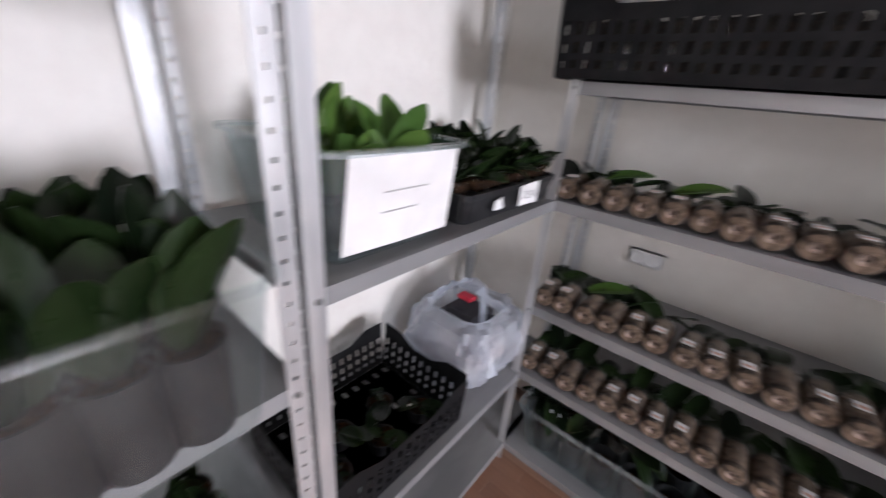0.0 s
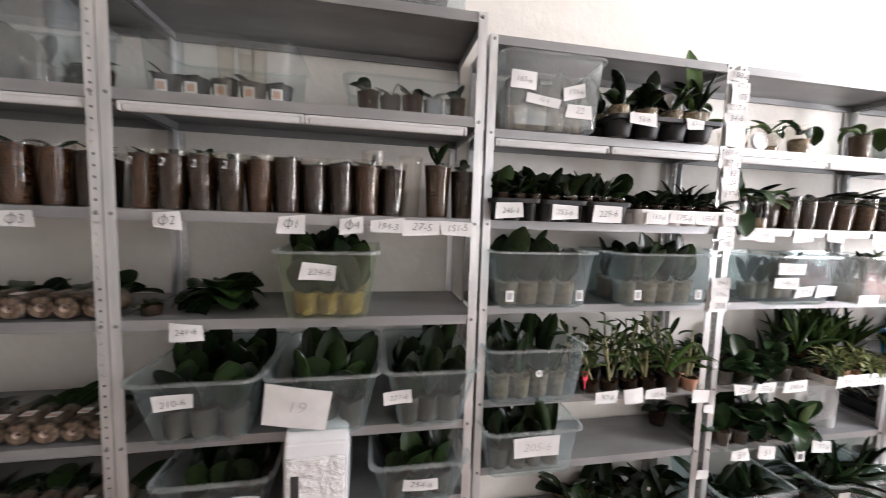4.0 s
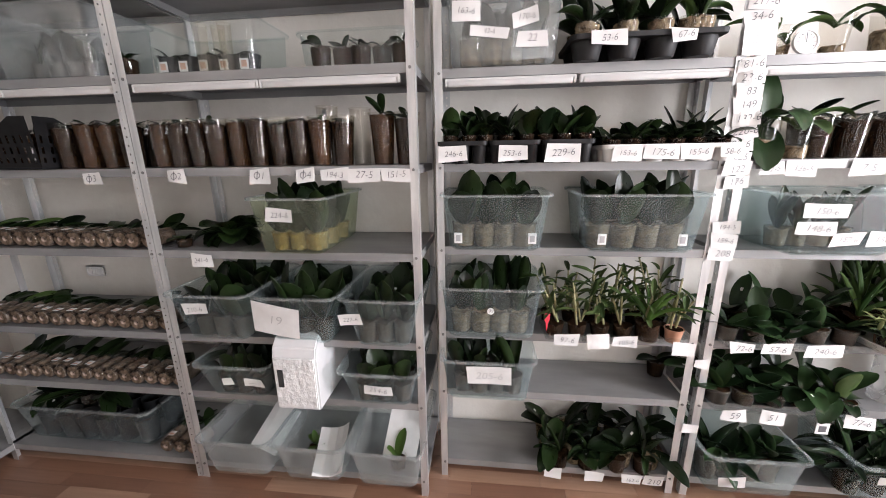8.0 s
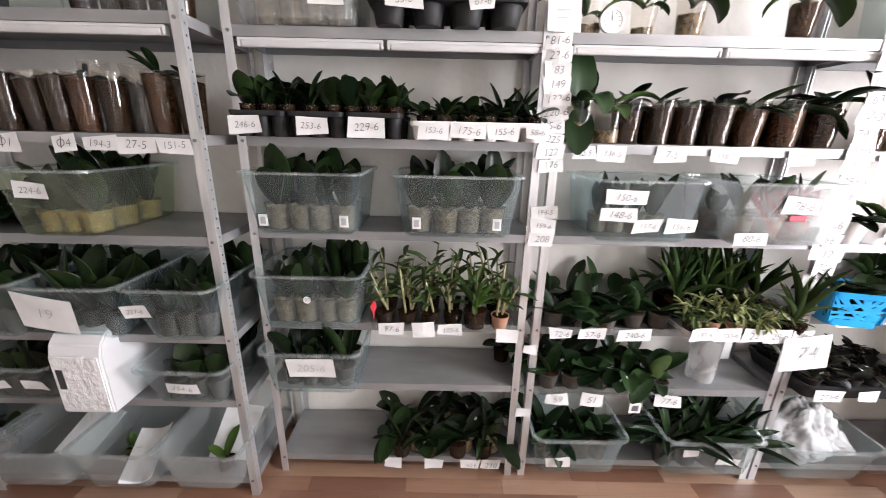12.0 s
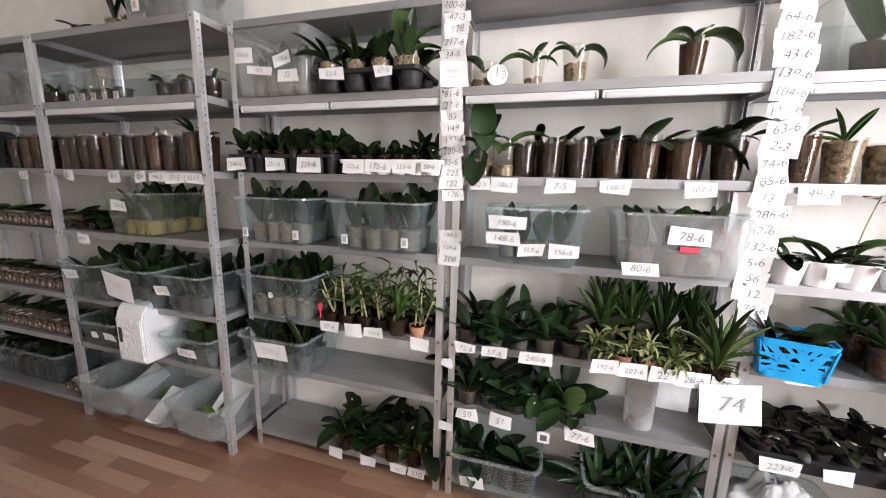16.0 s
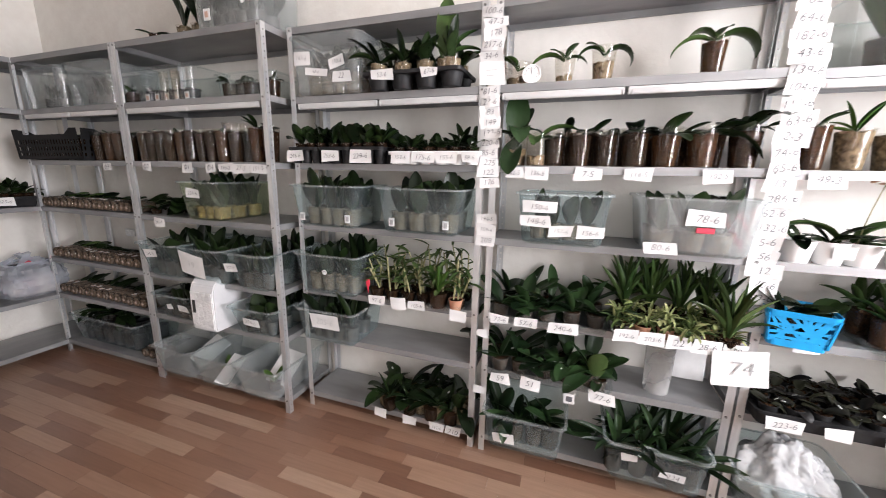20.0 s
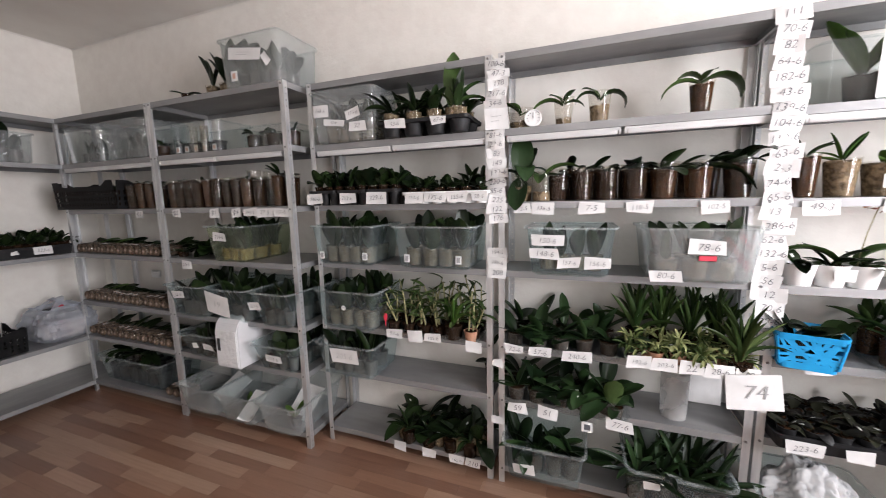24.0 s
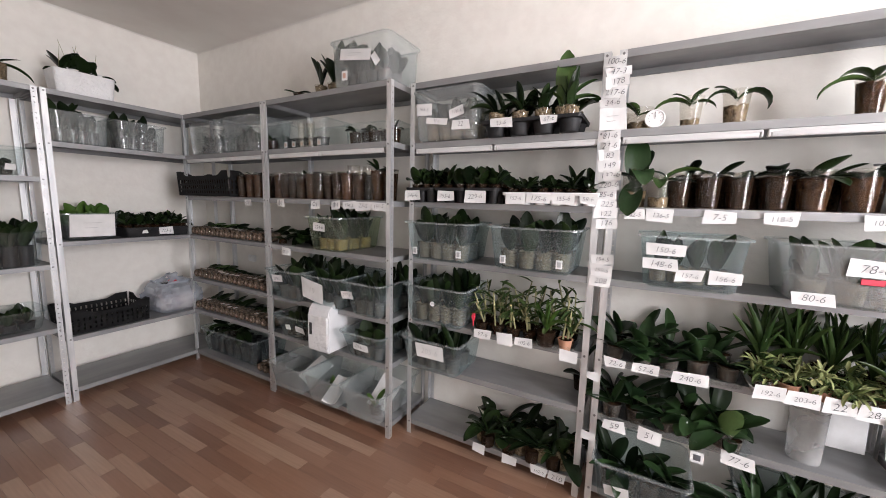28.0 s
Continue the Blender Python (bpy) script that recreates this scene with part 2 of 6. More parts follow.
def leaf_material(name, dark, light, rough=0.32):
    m = mat(name, dark, rough, 0.0, 0.19)
    nt, b = m.node_tree, m.node_tree.nodes["Principled BSDF"]
    ramp = random_mix(m, dark, light)
    tc, nz, mx, rr = nt.nodes.new("ShaderNodeTexCoord"), nt.nodes.new("ShaderNodeTexNoise"), nt.nodes.new("ShaderNodeMixRGB"), nt.nodes.new("ShaderNodeMapRange")
    nz.inputs["Scale"].default_value = 5
    mx.blend_type, mx.inputs[2].default_value = "MULTIPLY", (0.55, 0.62, 0.5, 1)
    nt.links.new(tc.outputs["Object"], nz.inputs[0])
    nt.links.new(nz.outputs[0], mx.inputs[0])
    nt.links.new(ramp.outputs[0], mx.inputs[1])
    nt.links.new(mx.outputs[0], b.inputs["Base Color"])
    rr.inputs[3].default_value, rr.inputs[4].default_value = rough - 0.08, rough + 0.15
    nt.links.new(nz.outputs[0], rr.inputs[0])
    nt.links.new(rr.outputs[0], b.inputs["Roughness"])
    return m


def clear(name, tint, milk, milk_colour, rough=0.12, cloud=0.0, gloss=0.02, edge=0.35):
    """Thin clear plastic: mostly let through, a little scattered, glossy by Fresnel."""
    m = bpy.data.materials.new(name)
    m.use_nodes = True
    nt = m.node_tree
    nt.nodes.clear()
    n = nt.nodes.new
    out, tr, di, tl, gl = n("ShaderNodeOutputMaterial"), n("ShaderNodeBsdfTransparent"), n("ShaderNodeBsdfDiffuse"), n("ShaderNodeBsdfTranslucent"), n("ShaderNodeBsdfGlossy")
    m1, m2, m3, lw, pw, ma = n("ShaderNodeMixShader"), n("ShaderNodeMixShader"), n("ShaderNodeMixShader"), n("ShaderNodeLayerWeight"), n("ShaderNodeMath"), n("ShaderNodeMath")
    tr.inputs[0].default_value = (*tint, 1)
    di.inputs[0].default_value = tl.inputs[0].default_value = (*milk_colour, 1)
    gl.inputs["Roughness"].default_value = rough
    lw.inputs[0].default_value = 0.5
    pw.operation, pw.inputs[1].default_value = "POWER", 4.0
    ma.operation, ma.inputs[1].default_value, ma.inputs[2].default_value = "MULTIPLY_ADD", edge, gloss
    m1.inputs[0].default_value, m2.inputs[0].default_value = 0.5, milk
    L = nt.links.new
    L(di.outputs[0], m1.inputs[1]), L(tl.outputs[0], m1.inputs[2])
    L(tr.outputs[0], m2.inputs[1]), L(m1.outputs[0], m2.inputs[2])
    L(m2.outputs[0], m3.inputs[1]), L(gl.outputs[0], m3.inputs[2]), L(lw.outputs["Facing"], pw.inputs[0]), L(pw.outputs[0], ma.inputs[0]), L(ma.outputs[0], m3.inputs[0])
    L(m3.outputs[0], out.inputs[0])
    if cloud:
        tc, nz, rr = n("ShaderNodeTexCoord"), n("ShaderNodeTexNoise"), n("ShaderNodeMapRange")
        nz.inputs["Scale"].default_value = 9
        rr.inputs[1].default_value, rr.inputs[2].default_value = 0.3, 0.7
        rr.inputs[3].default_value, rr.inputs[4].default_value = milk - cloud, milk + cloud
        L(tc.outputs["Object"], nz.inputs[0]), L(nz.outputs[0], rr.inputs[0]), L(rr.outputs[0], m2.inputs[0])
    return m


scene.cycles.transparent_max_bounces = 24
M_LEAF = leaf_material("orchid_leaf", (0.0032, 0.007, 0.003), (0.018, 0.033, 0.010), 0.27)
M_LEAF_M = leaf_material("soft_green_leaf", (0.025, 0.048, 0.013), (0.085, 0.115, 0.04), 0.4)
M_LEAF_B = leaf_material("bright_leaf", (0.045, 0.10, 0.02), (0.10, 0.17, 0.035), 0.38)
M_LEAF_Y = leaf_material("variegated_leaf", (0.08, 0.11, 0.03), (0.42, 0.42, 0.21), 0.45)
M_BIN = clear("frosted_bin_plastic", (0.915, 0.95, 0.95), 0.052, (0.72, 0.80, 0.83), 0.16, 0.03)
M_BIN_G = clear("yellowish_bin_plastic", (0.91, 0.94, 0.86), 0.06, (0.70, 0.73, 0.65), 0.16, 0.025)
M_RIM = clear("bin_rim_plastic", (0.93, 0.96, 0.96), 0.17, (0.80, 0.85, 0.86), 0.12, 0.08, 0.05)
M_MILK = clear("milky_box_plastic", (0.93, 0.95, 0.95), 0.15, (0.8, 0.82, 0.82), 0.06, 0.05, 0.045)
# mid green leaf, its colour also lightened for stronger light near the window
M_LEAF_D = leaf_material("glossy_lit_mid_green_leaf", (0.006, 0.014, 0.006), (0.030, 0.060, 0.022), 0.3)
M_LEAF_P = leaf_material("purplish_leaf", (0.008, 0.007, 0.009), (0.035, 0.036, 0.022), 0.4)
M_LEAF_O = leaf_material("olive_leaf", (0.018, 0.04, 0.011), (0.07, 0.115, 0.034), 0.35)
M_CLEAR = clear("clear_box_plastic", (0.95, 0.97, 0.97), 0.02, (0.8, 0.82, 0.82), 0.035, 0.01, 0.032, 0.22)
M_CUP = clear("clear_cup_plastic", (0.94, 0.93, 0.91), 0.004, (0.75, 0.75, 0.73), 0.02, 0.003, 0.023, 0.10)
M_BAG = clear("bag_film", (0.9, 0.92, 0.96), 0.42, (0.78, 0.82, 0.88), 0.3, 0.15)
M_BARK = vary(mat("bark_substrate", (0.05, 0.03, 0.02), 0.9, 0.0, 0.06), 130, (0.003, 0.0017, 0.0012), (0.045, 0.021, 0.009), bump=0.8, bump_scale=150, amount=(0.36, 0.68))
M_BARK_R = vary(mat("red_bark_substrate", (0.12, 0.06, 0.03), 0.9, 0.0, 0.06), 130, (0.005, 0.0026, 0.0018), (0.105, 0.048, 0.02), bump=0.8, bump_scale=150, amount=(0.34, 0.68))
M_MOSS = vary(mat("sphagnum_moss", (0.36, 0.28, 0.19), 0.95, 0.0, 0.12), 70, (0.085, 0.064, 0.042), (0.32, 0.25, 0.165), bump=0.7, bump_scale=110)
M_ROLL = vary(mat("wrapped_moss", (0.24, 0.19, 0.15), 0.8, 0.0, 0.12), 45, (0.022, 0.015, 0.011), (0.20, 0.145, 0.105), bump=0.7, bump_scale=110)
M_GREYPOT = clear("cloudy_pot_plastic", (0.86, 0.85, 0.82), 0.10, (0.62, 0.60, 0.56), 0.2, 0.08, 0.03)
M_CREAM = clear("cream_pot_plastic", (0.92, 0.85, 0.64), 0.22, (0.60, 0.49, 0.25), 0.3, 0.18)
M_PAPER = vary(mat("white_paper", (0.82, 0.81, 0.79), 0.8), 12, (0.60, 0.595, 0.585), (0.70, 0.695, 0.69), bump=0.15, bump_scale=18)
M_INK = mat("black_ink", (0.10, 0.10, 0.11), 0.7)
M_INK_P = mat("pencil_grey", (0.42, 0.42, 0.42), 0.8)
M_INK_G = mat("grey_ink", (0.30, 0.30, 0.30), 0.7)
M_RED = mat("red_ink", (0.6, 0.03, 0.06), 0.6)
M_STICK = mat("orange_print", (0.5, 0.31, 0.24), 0.6)
M_TERRA = vary(mat("terracotta_plastic", (0.4, 0.2, 0.12), 0.6), 15, (0.32, 0.15, 0.09), (0.46, 0.25, 0.16))
M_BLUE = vary(mat("blue_plastic", (0.01, 0.30, 0.62), 0.4), 12, (0.01, 0.26, 0.56), (0.015, 0.33, 0.68))
M_WPLAST = vary(mat("white_plastic", (0.8, 0.8, 0.79), 0.4), 8, (0.74, 0.74, 0.73), (0.82, 0.82, 0.82))
M_LAMP = vary(mat("frosted_lamp_plastic", (0.66, 0.66, 0.65), 0.6, 0.0, 0.3), 6, (0.50, 0.50, 0.495), (0.57, 0.57, 0.565))
M_BOX = vary(mat("white_box_plastic", (0.66, 0.66, 0.67), 0.45), 8, (0.60, 0.60, 0.61), (0.68, 0.68, 0.69))
M_EMBOSS = vary(mat("embossed_white_plastic", (0.8, 0.8, 0.79), 0.45), 8, (0.66, 0.66, 0.66), (0.74, 0.74, 0.74), bump=1.0, bump_scale=42)
M_EMBOSS.node_tree.nodes["Bump"].inputs["Distance"].default_value = 0.012
M_FLUFF = vary(mat("white_filling", (0.85, 0.86, 0.87), 1.0, 0.0, 0.1), 40, (0.47, 0.48, 0.49), (0.55, 0.55, 0.55), bump=0.15, bump_scale=90)
M_FLUFF.node_tree.nodes["Principled BSDF"].inputs["Subsurface Weight"].default_value = 0.6
M_FLUFF.node_tree.nodes["Principled BSDF"].inputs["Subsurface Radius"].default_value = (0.03, 0.03, 0.03)
M_FLUFF.node_tree.nodes["Principled BSDF"].inputs["Subsurface Scale"].default_value = 1.0
M_STEM = vary(mat("cane", (0.2, 0.2, 0.08), 0.6), 20, (0.14, 0.13, 0.05), (0.35, 0.33, 0.18))
M_WOOD = vary(mat("brown_wood", (0.15, 0.06, 0.03), 0.45), 6, (0.09, 0.035, 0.016), (0.20, 0.09, 0.045), stretch=(6, 6, 0.6), rough=(0.35, 0.55))
M_CURT = vary(mat("pale_curtain", (0.7, 0.66, 0.6), 0.9), 10, (0.62, 0.58, 0.52), (0.75, 0.72, 0.67), bump=0.3, bump_scale=120)
M_SEAT = vary(mat("stool_seat", (0.6, 0.57, 0.52), 0.5), 14, (0.5, 0.47, 0.42), (0.68, 0.65, 0.6))


# ---- shapes ----
def ring(bm, w, d, r, z, seg=4, cx=0.0, cy=0.0):
    vs = []
    for qx, qy, a0 in ((1, 1, 0), (-1, 1, 90), (-1, -1, 180), (1, -1, 270)):
        for k in range(seg + 1):
            a = radians(a0 + 90 * k / seg)
            vs.append(bm.verts.new((cx + qx * (w / 2 - r) + r * math.cos(a), cy + qy * (d / 2 - r) + r * math.sin(a), z)))
    return vs


def circle(bm, r, z, seg=20, cx=0.0, cy=0.0):
    return [bm.verts.new((cx + r * math.cos(2 * math.pi * k / seg), cy + r * math.sin(2 * math.pi * k / seg), z)) for k in range(seg)]


def loft(bm, rings, cap0=True, cap1=True):
    for a, b in zip(rings, rings[1:]):
        n = len(a)
        for k in range(n):
            bm.faces.new((a[k], a[(k + 1) % n], b[(k + 1) % n], b[k]))
    if cap0:
        bm.faces.new(rings[0][::-1])
    if cap1:
        bm.faces.new(rings[-1])
    return bm


MESH = {}


def cached(key, make, material, smooth=True):
    if key not in MESH:
        bm = make()
        if smooth:
            for fc in bm.faces:
                fc.smooth = True
            crease(bm)
        bm.normal_update()
        me = bpy.data.meshes.new(str(key[0]))
        bm.to_mesh(me)
        bm.free()
        me.materials.append(material)
        MESH[key] = me
    return MESH[key]


def cup_mesh(rt, rb, h, t=0.0012):
    bm = bmesh.new()
    return loft(bm, [circle(bm, r, z) for r, z in ((rb, 0), (rt, h), (rt + 0.002, h), (rt + 0.002, h + 0.003), (rt - t, h + 0.003), (rb - t, 0.002))])


def fill_mesh(rt, rb, h, z0=0.003, seed=0):
    rnd = random.Random(seed)
    bm = bmesh.new()
    rs = [circle(bm, rb + (rt - rb) * z / h - 0.0022, z) for z in (z0, h * 0.5, h * 0.97)]
    rs.append(circle(bm, (rt - 0.0022) * 0.6, h))
    for v in rs[2] + rs[3]:
        v.co.z += rnd.uniform(-0.006, 0.008)
    return loft(bm, rs)


def leaf_mesh(shape, bend, fold=0.18):
    """A leaf of length 1 and width 1 along +y, with a midrib fold; scaled on its object."""
    bm = bmesh.new()
    n, top, bot = 8, [], []
    y = z = 0.0
    for i in range(n + 1):
        s = i / n
        if shape == "oval":
            w = (math.sin(math.pi * (0.06 + 0.94 * s) ** 1.12)) ** 0.5 if s < 1 else 0.12
        elif shape == "strap":
            w = min(1, 0.45 + 1.6 * s) * (1 - s ** 5) ** 0.8 + 0.02
        else:
            w = (math.sin(math.pi * (0.10 + 0.9 * s) ** 1.3)) ** 0.55 if s < 1 else 0.03
        w = max(w, 0.16 if i == 0 else 0.02)
        a = bend * s
        rt, rb = [], []
        for u in (-1, -0.5, 0, 0.5, 1):
            lift = fold * abs(u) * w * 0.5 * (1 - 0.5 * s)
            rt.append(bm.verts.new((u * w / 2, y + lift * math.sin(a), z + lift * math.cos(a))))
            rb.append(bm.verts.new((u * w / 2 * 0.97, y + lift * math.sin(a), z + lift * math.cos(a) - 0.012)))
        top.append(rt)
        bot.append(rb)
        y += math.cos(a + bend / n / 2) / n
        z -= math.sin(a + bend / n / 2) / n
    for i in range(n):
        for k in range(4):
            bm.faces.new((top[i][k], top[i][k + 1], top[i + 1][k + 1], top[i + 1][k]))
            bm.faces.new((bot[i][k + 1], bot[i][k], bot[i + 1][k], bot[i + 1][k + 1]))
        for k, sgn in ((0, 1), (4, -1)):
            q = (top[i][k], top[i + 1][k], bot[i + 1][k], bot[i][k])
            bm.faces.new(q if sgn > 0 else q[::-1])
    bm.faces.new(top[0][::-1] + bot[0])
    bm.faces.new(top[n] + bot[n][::-1])
    return bm


def get_leaf(shape, bend, material):
    return cached(("leaf", shape, bend, material.name), lambda: leaf_mesh(shape, bend), material)


RND = random.Random(7)
TAG = cached(("tag",), lambda: box(-0.5, 0.5, -0.5, 0.5, 0, 0.1), M_PAPER, False)


def leaves(parent, z, n, length, width, up, shape="oval", material=None, turn=None, spread=25, tag=0.2, reach=0.004, cx=0.0, cy=0.0):
    """n leaves in two ranks from the point (cx, cy, z) of a plant."""
    material = material or M_LEAF
    turn = RND.uniform(0, 360) if turn is None else turn
    for k in range(n):
        az = turn + 180 * (k % 2) + RND.uniform(-spread, spread)
        el = min(88, max(-10, RND.uniform(*up)))
        ln, wd = length * RND.uniform(0.65, 1.1), width * RND.uniform(0.8, 1.12)
        bend = RND.choice((0.3, 0.7, 1.2) if el < 62 else (0.1, 0.4))
        m = pose(cx, cy, z + 0.004 * (k // 2), 0, 0, az) @ pose(0, reach, 0, el, RND.uniform(-18, 18), 0) @ Matrix.Diagonal((wd, ln, ln, 1))
        lf = share("leaf", get_leaf(shape, bend, material), parent, m)
        if RND.random() < tag:
            s = RND.uniform(0.35, 0.6)
            share("tag", TAG, lf, pose(RND.uniform(-0.15, 0.15), s * (1 - bend * bend * s * s / 6), 0.016 - bend * s * s / 2, -math.degrees(bend * s)) @ Matrix.Diagonal((0.009 / wd, 0.014 / ln, 0.012 / ln, 1)))


def pot(parent, rt, rb, h, material, fill=None, level=0.94, name="pot"):
    share(name, cached((name, rt, rb, h, material.name), lambda: cup_mesh(rt, rb, h), material), parent, Matrix())
    if fill:
        share("substrate", cached(("substrate", rt, rb, h, fill.name, level), lambda: fill_mesh(rb + (rt - rb) * level, rb, h * level), fill), parent, Matrix())


def orchid(m, label, p=(0.04, 0.03, 0.075), pot_mat=None, fill=None, n=5, L=0.11, W=0.05, up=(35, 75), group="", level=0.94, **kw):
    o = thing("seedling_plant" if L < 0.1 else "orchid_plant", m, label, "plant", group)
    pot(o, *p, pot_mat or M_CUP, fill or M_BARK, level)
    leaves(o, p[2] * level, n, L, W, up, **kw)
    return o


def arching(m, label, p, pot_mat, fill, blades, level=0.9, material=None, group=""):
    """A plant whose leaves are given one by one: azimuth, rise, length, width and how far each one bends over."""
    o = thing("orchid_plant", m, label, "plant", group)
    pot(o, *p, pot_mat, fill, level)
    for k, (az, el, ln, wd, bend) in enumerate(blades):
        share("leaf", get_leaf("strap" if wd < 0.045 else "oval", bend, material or M_LEAF_O), o, pose(0, 0, p[2] * max(level, 0.75) + 0.004 * k, 0, 0, az) @ pose(0, 0.004, 0, el, 0, 0) @ Matrix.Diagonal((wd, ln, ln, 1)))
    return o


def text_mesh(txt, size, material):
    cu = bpy.data.curves.new("writing", "FONT")
    cu.body, cu.size, cu.align_x, cu.align_y, cu.shear = txt, size, "CENTER", "CENTER", 0.18
    cu.offset = -0.013 * size
    cu.resolution_u = 3
    tmp = bpy.data.objects.new("writing", cu)
    me = bpy.data.meshes.new_from_object(tmp)
    bpy.data.objects.remove(tmp)
    me.materials.clear()
    me.materials.append(material)
    return me


def sheet_mesh(w, h, rnd, curl=0.004, cut=0.006):
    """A hand-cut slip of paper standing in the xz plane, facing -y, slightly curled."""
    bm = bmesh.new()
    fr, bk = [], []
    j = [rnd.uniform(-cut, cut) for _ in range(8)]
    c = rnd.uniform(-curl, curl)
    for i in range(5):
        s = i / 4
        x = (s - 0.5) * w
        yo = c * math.sin(math.pi * s)
        z0 = -h / 2 + j[0] * (1 - s) + j[1] * s
        z1 = h / 2 + j[2] * (1 - s) + j[3] * s
        x0, x1 = x + j[4] * (1 - s) + j[5] * s, x + j[6] * (1 - s) + j[7] * s
        fr.append((bm.verts.new((x0, yo, z0)), bm.verts.new((x1, yo - c * 0.6, z1))))
        bk.append((bm.verts.new((x0, yo + 0.0006, z0)), bm.verts.new((x1, yo + 0.0006 - c * 0.6, z1))))
    for i in range(4):
        bm.faces.new((fr[i][0], fr[i + 1][0], fr[i + 1][1], fr[i][1]))
        bm.faces.new((bk[i][0], bk[i][1], bk[i + 1][1], bk[i + 1][0]))
        bm.faces.new((fr[i][1], fr[i + 1][1], bk[i + 1][1], bk[i][1]))
        bm.faces.new((fr[i][0], bk[i][0], bk[i + 1][0], fr[i + 1][0]))
    return bm


def slip(m, w, h, txt="", parent=None, ink=None, group="", size=None, label=None, curl=0.003):
    """A paper slip with handwriting; loose (a thing) or stuck to a parent (its part)."""
    bm = sheet_mesh(w, h, RND, curl)
    if parent is None:
        o = part("paper_label", bm, M_PAPER, None, at=m)
        tagged(o, label or ("white paper slip handwritten " + txt if txt else "blank white paper slip hanging on the shelf edge"), "label", group or "handwritten paper labels")
    else:
        o = part("label", bm, M_PAPER, parent, "white handwritten paper label", at=m)
    if txt == "~":
        lw = min(0.0011, h * 0.03)
        rows = [box(-w * 0.22, w * 0.2 - 0.1 * w * k, -0.004, -0.0035, h * (0.12 - 0.22 * k) - lw, h * (0.12 - 0.22 * k) + lw) for k in range(2)]
        for bmr in rows:
            part("writing", bmr, M_INK_P, o)
    elif txt:
        if txt[0] == "Ф":
            share("writing", text_mesh("l", 0.05, ink or M_INK), o, pose(-0.0085, -0.0044, 0, 90))
            txt = "O" + txt[1:]
            size = 0.034
        me = text_mesh(txt, size or min(h * 0.74, w * 1.4 / max(len(txt), 3)), ink or M_INK)
        share("writing", me, o, pose(0, -0.0042, 0, 90, 0, RND.uniform(-1, 1)) @ pose(0, 0, 0, 0, 0, RND.uniform(-5, 5)))
    return o


def clear_bin(base, x0, x1, yf, d, z, h, label, material=None, taper=0.024, slips=(), group="clear plastic bins", tilt=0.0):
    """A lipped plastic bin; x0..x1 is its rim's width. Slips: text, u and v in metres from the front's middle foot, w, h."""
    material = material or M_BIN
    w = x1 - x0
    b = thing("plastic_bin", base @ pose((x0 + x1) / 2, yf + d / 2, z, tilt), label, "bin", group)
    lip, t = 0.010, 0.0016
    W0, D0 = w - 2 * lip - 2 * taper, d - 2 * lip - 2 * taper
    W1, D1 = w - 2 * lip, d - 2 * lip
    bm = bmesh.new()
    loft(bm, [ring(bm, W0 - 0.03, D0 - 0.03, 0.02, 0), ring(bm, W0, D0, 0.03, 0.012), ring(bm, W1, D1, 0.035, h - 0.004), ring(bm, W1 - 2 * t, D1 - 2 * t, 0.034, h - 0.004), ring(bm, W0 - 2 * t, D0 - 2 * t, 0.029, 0.014), ring(bm, W0 - 0.035, D0 - 0.035, 0.018, 0.004)])
    part("body", bm, material, b, smooth=True)
    bm = bmesh.new()
    loft(bm, [ring(bm, W1, D1, 0.035, h - 0.004), ring(bm, w, d, 0.04, h - 0.004), ring(bm, w, d, 0.04, h - 0.009), ring(bm, w + 0.003, d + 0.003, 0.041, h - 0.009), ring(bm, w + 0.003, d + 0.003, 0.041, h), ring(bm, W1 - 0.002, D1 - 0.002, 0.035, h)], False, False)
    part("rim", bm, M_RIM if material in (M_BIN, M_BIN_G) else material, b)
    ang = math.degrees(math.atan2(taper, h))
    for s in slips:
        tx, u, v, sw, sh = s[:5]
        yy = -D0 / 2 - taper * v / h - 0.005
        slip(pose(u, yy, v, ang, s[5] if len(s) > 5 else RND.uniform(-4, 4)), sw, sh, tx, b, size=s[6] if len(s) > 6 else None, ink=M_INK_P if len(s) > 6 else None)
    return b


NB = Matrix()


def fill_bin(base, x0, x1, yf, d, z, cols, rows, label, p=(0.038, 0.03, 0.07), pot_mat=None, fill=None, n=4, L=0.12, W=0.055, up=(50, 82), inset=0.052, **kw):
    """Plants in a bin, their leaves upright and clear of its walls."""
    up, kw = (max(up[0], 74), 90), {"turn": 0, "spread": 35, **kw}
    for i in range(cols):
        for j in range(rows):
            x = x0 + inset + (x1 - x0 - 2 * inset) * ((i + 0.5) / cols)
            y = yf + inset + (d - 2 * inset) * ((j + 0.5) / rows)
            k = RND.choice((0.7, 0.9, 1.0, 1.1, 1.2))
            orchid(base @ pose(x + RND.uniform(-0.005, 0.005), y + RND.uniform(-0.005, 0.005), z, 0, 0, RND.uniform(-28, 28)), label, p, pot_mat or M_GREYPOT, fill, max(2, n - RND.choice((0, 0, 0, 1))), L * k, W * RND.uniform(0.8, 1.15), up, **kw)


DARK = "young orchid with upright dark green leaves"


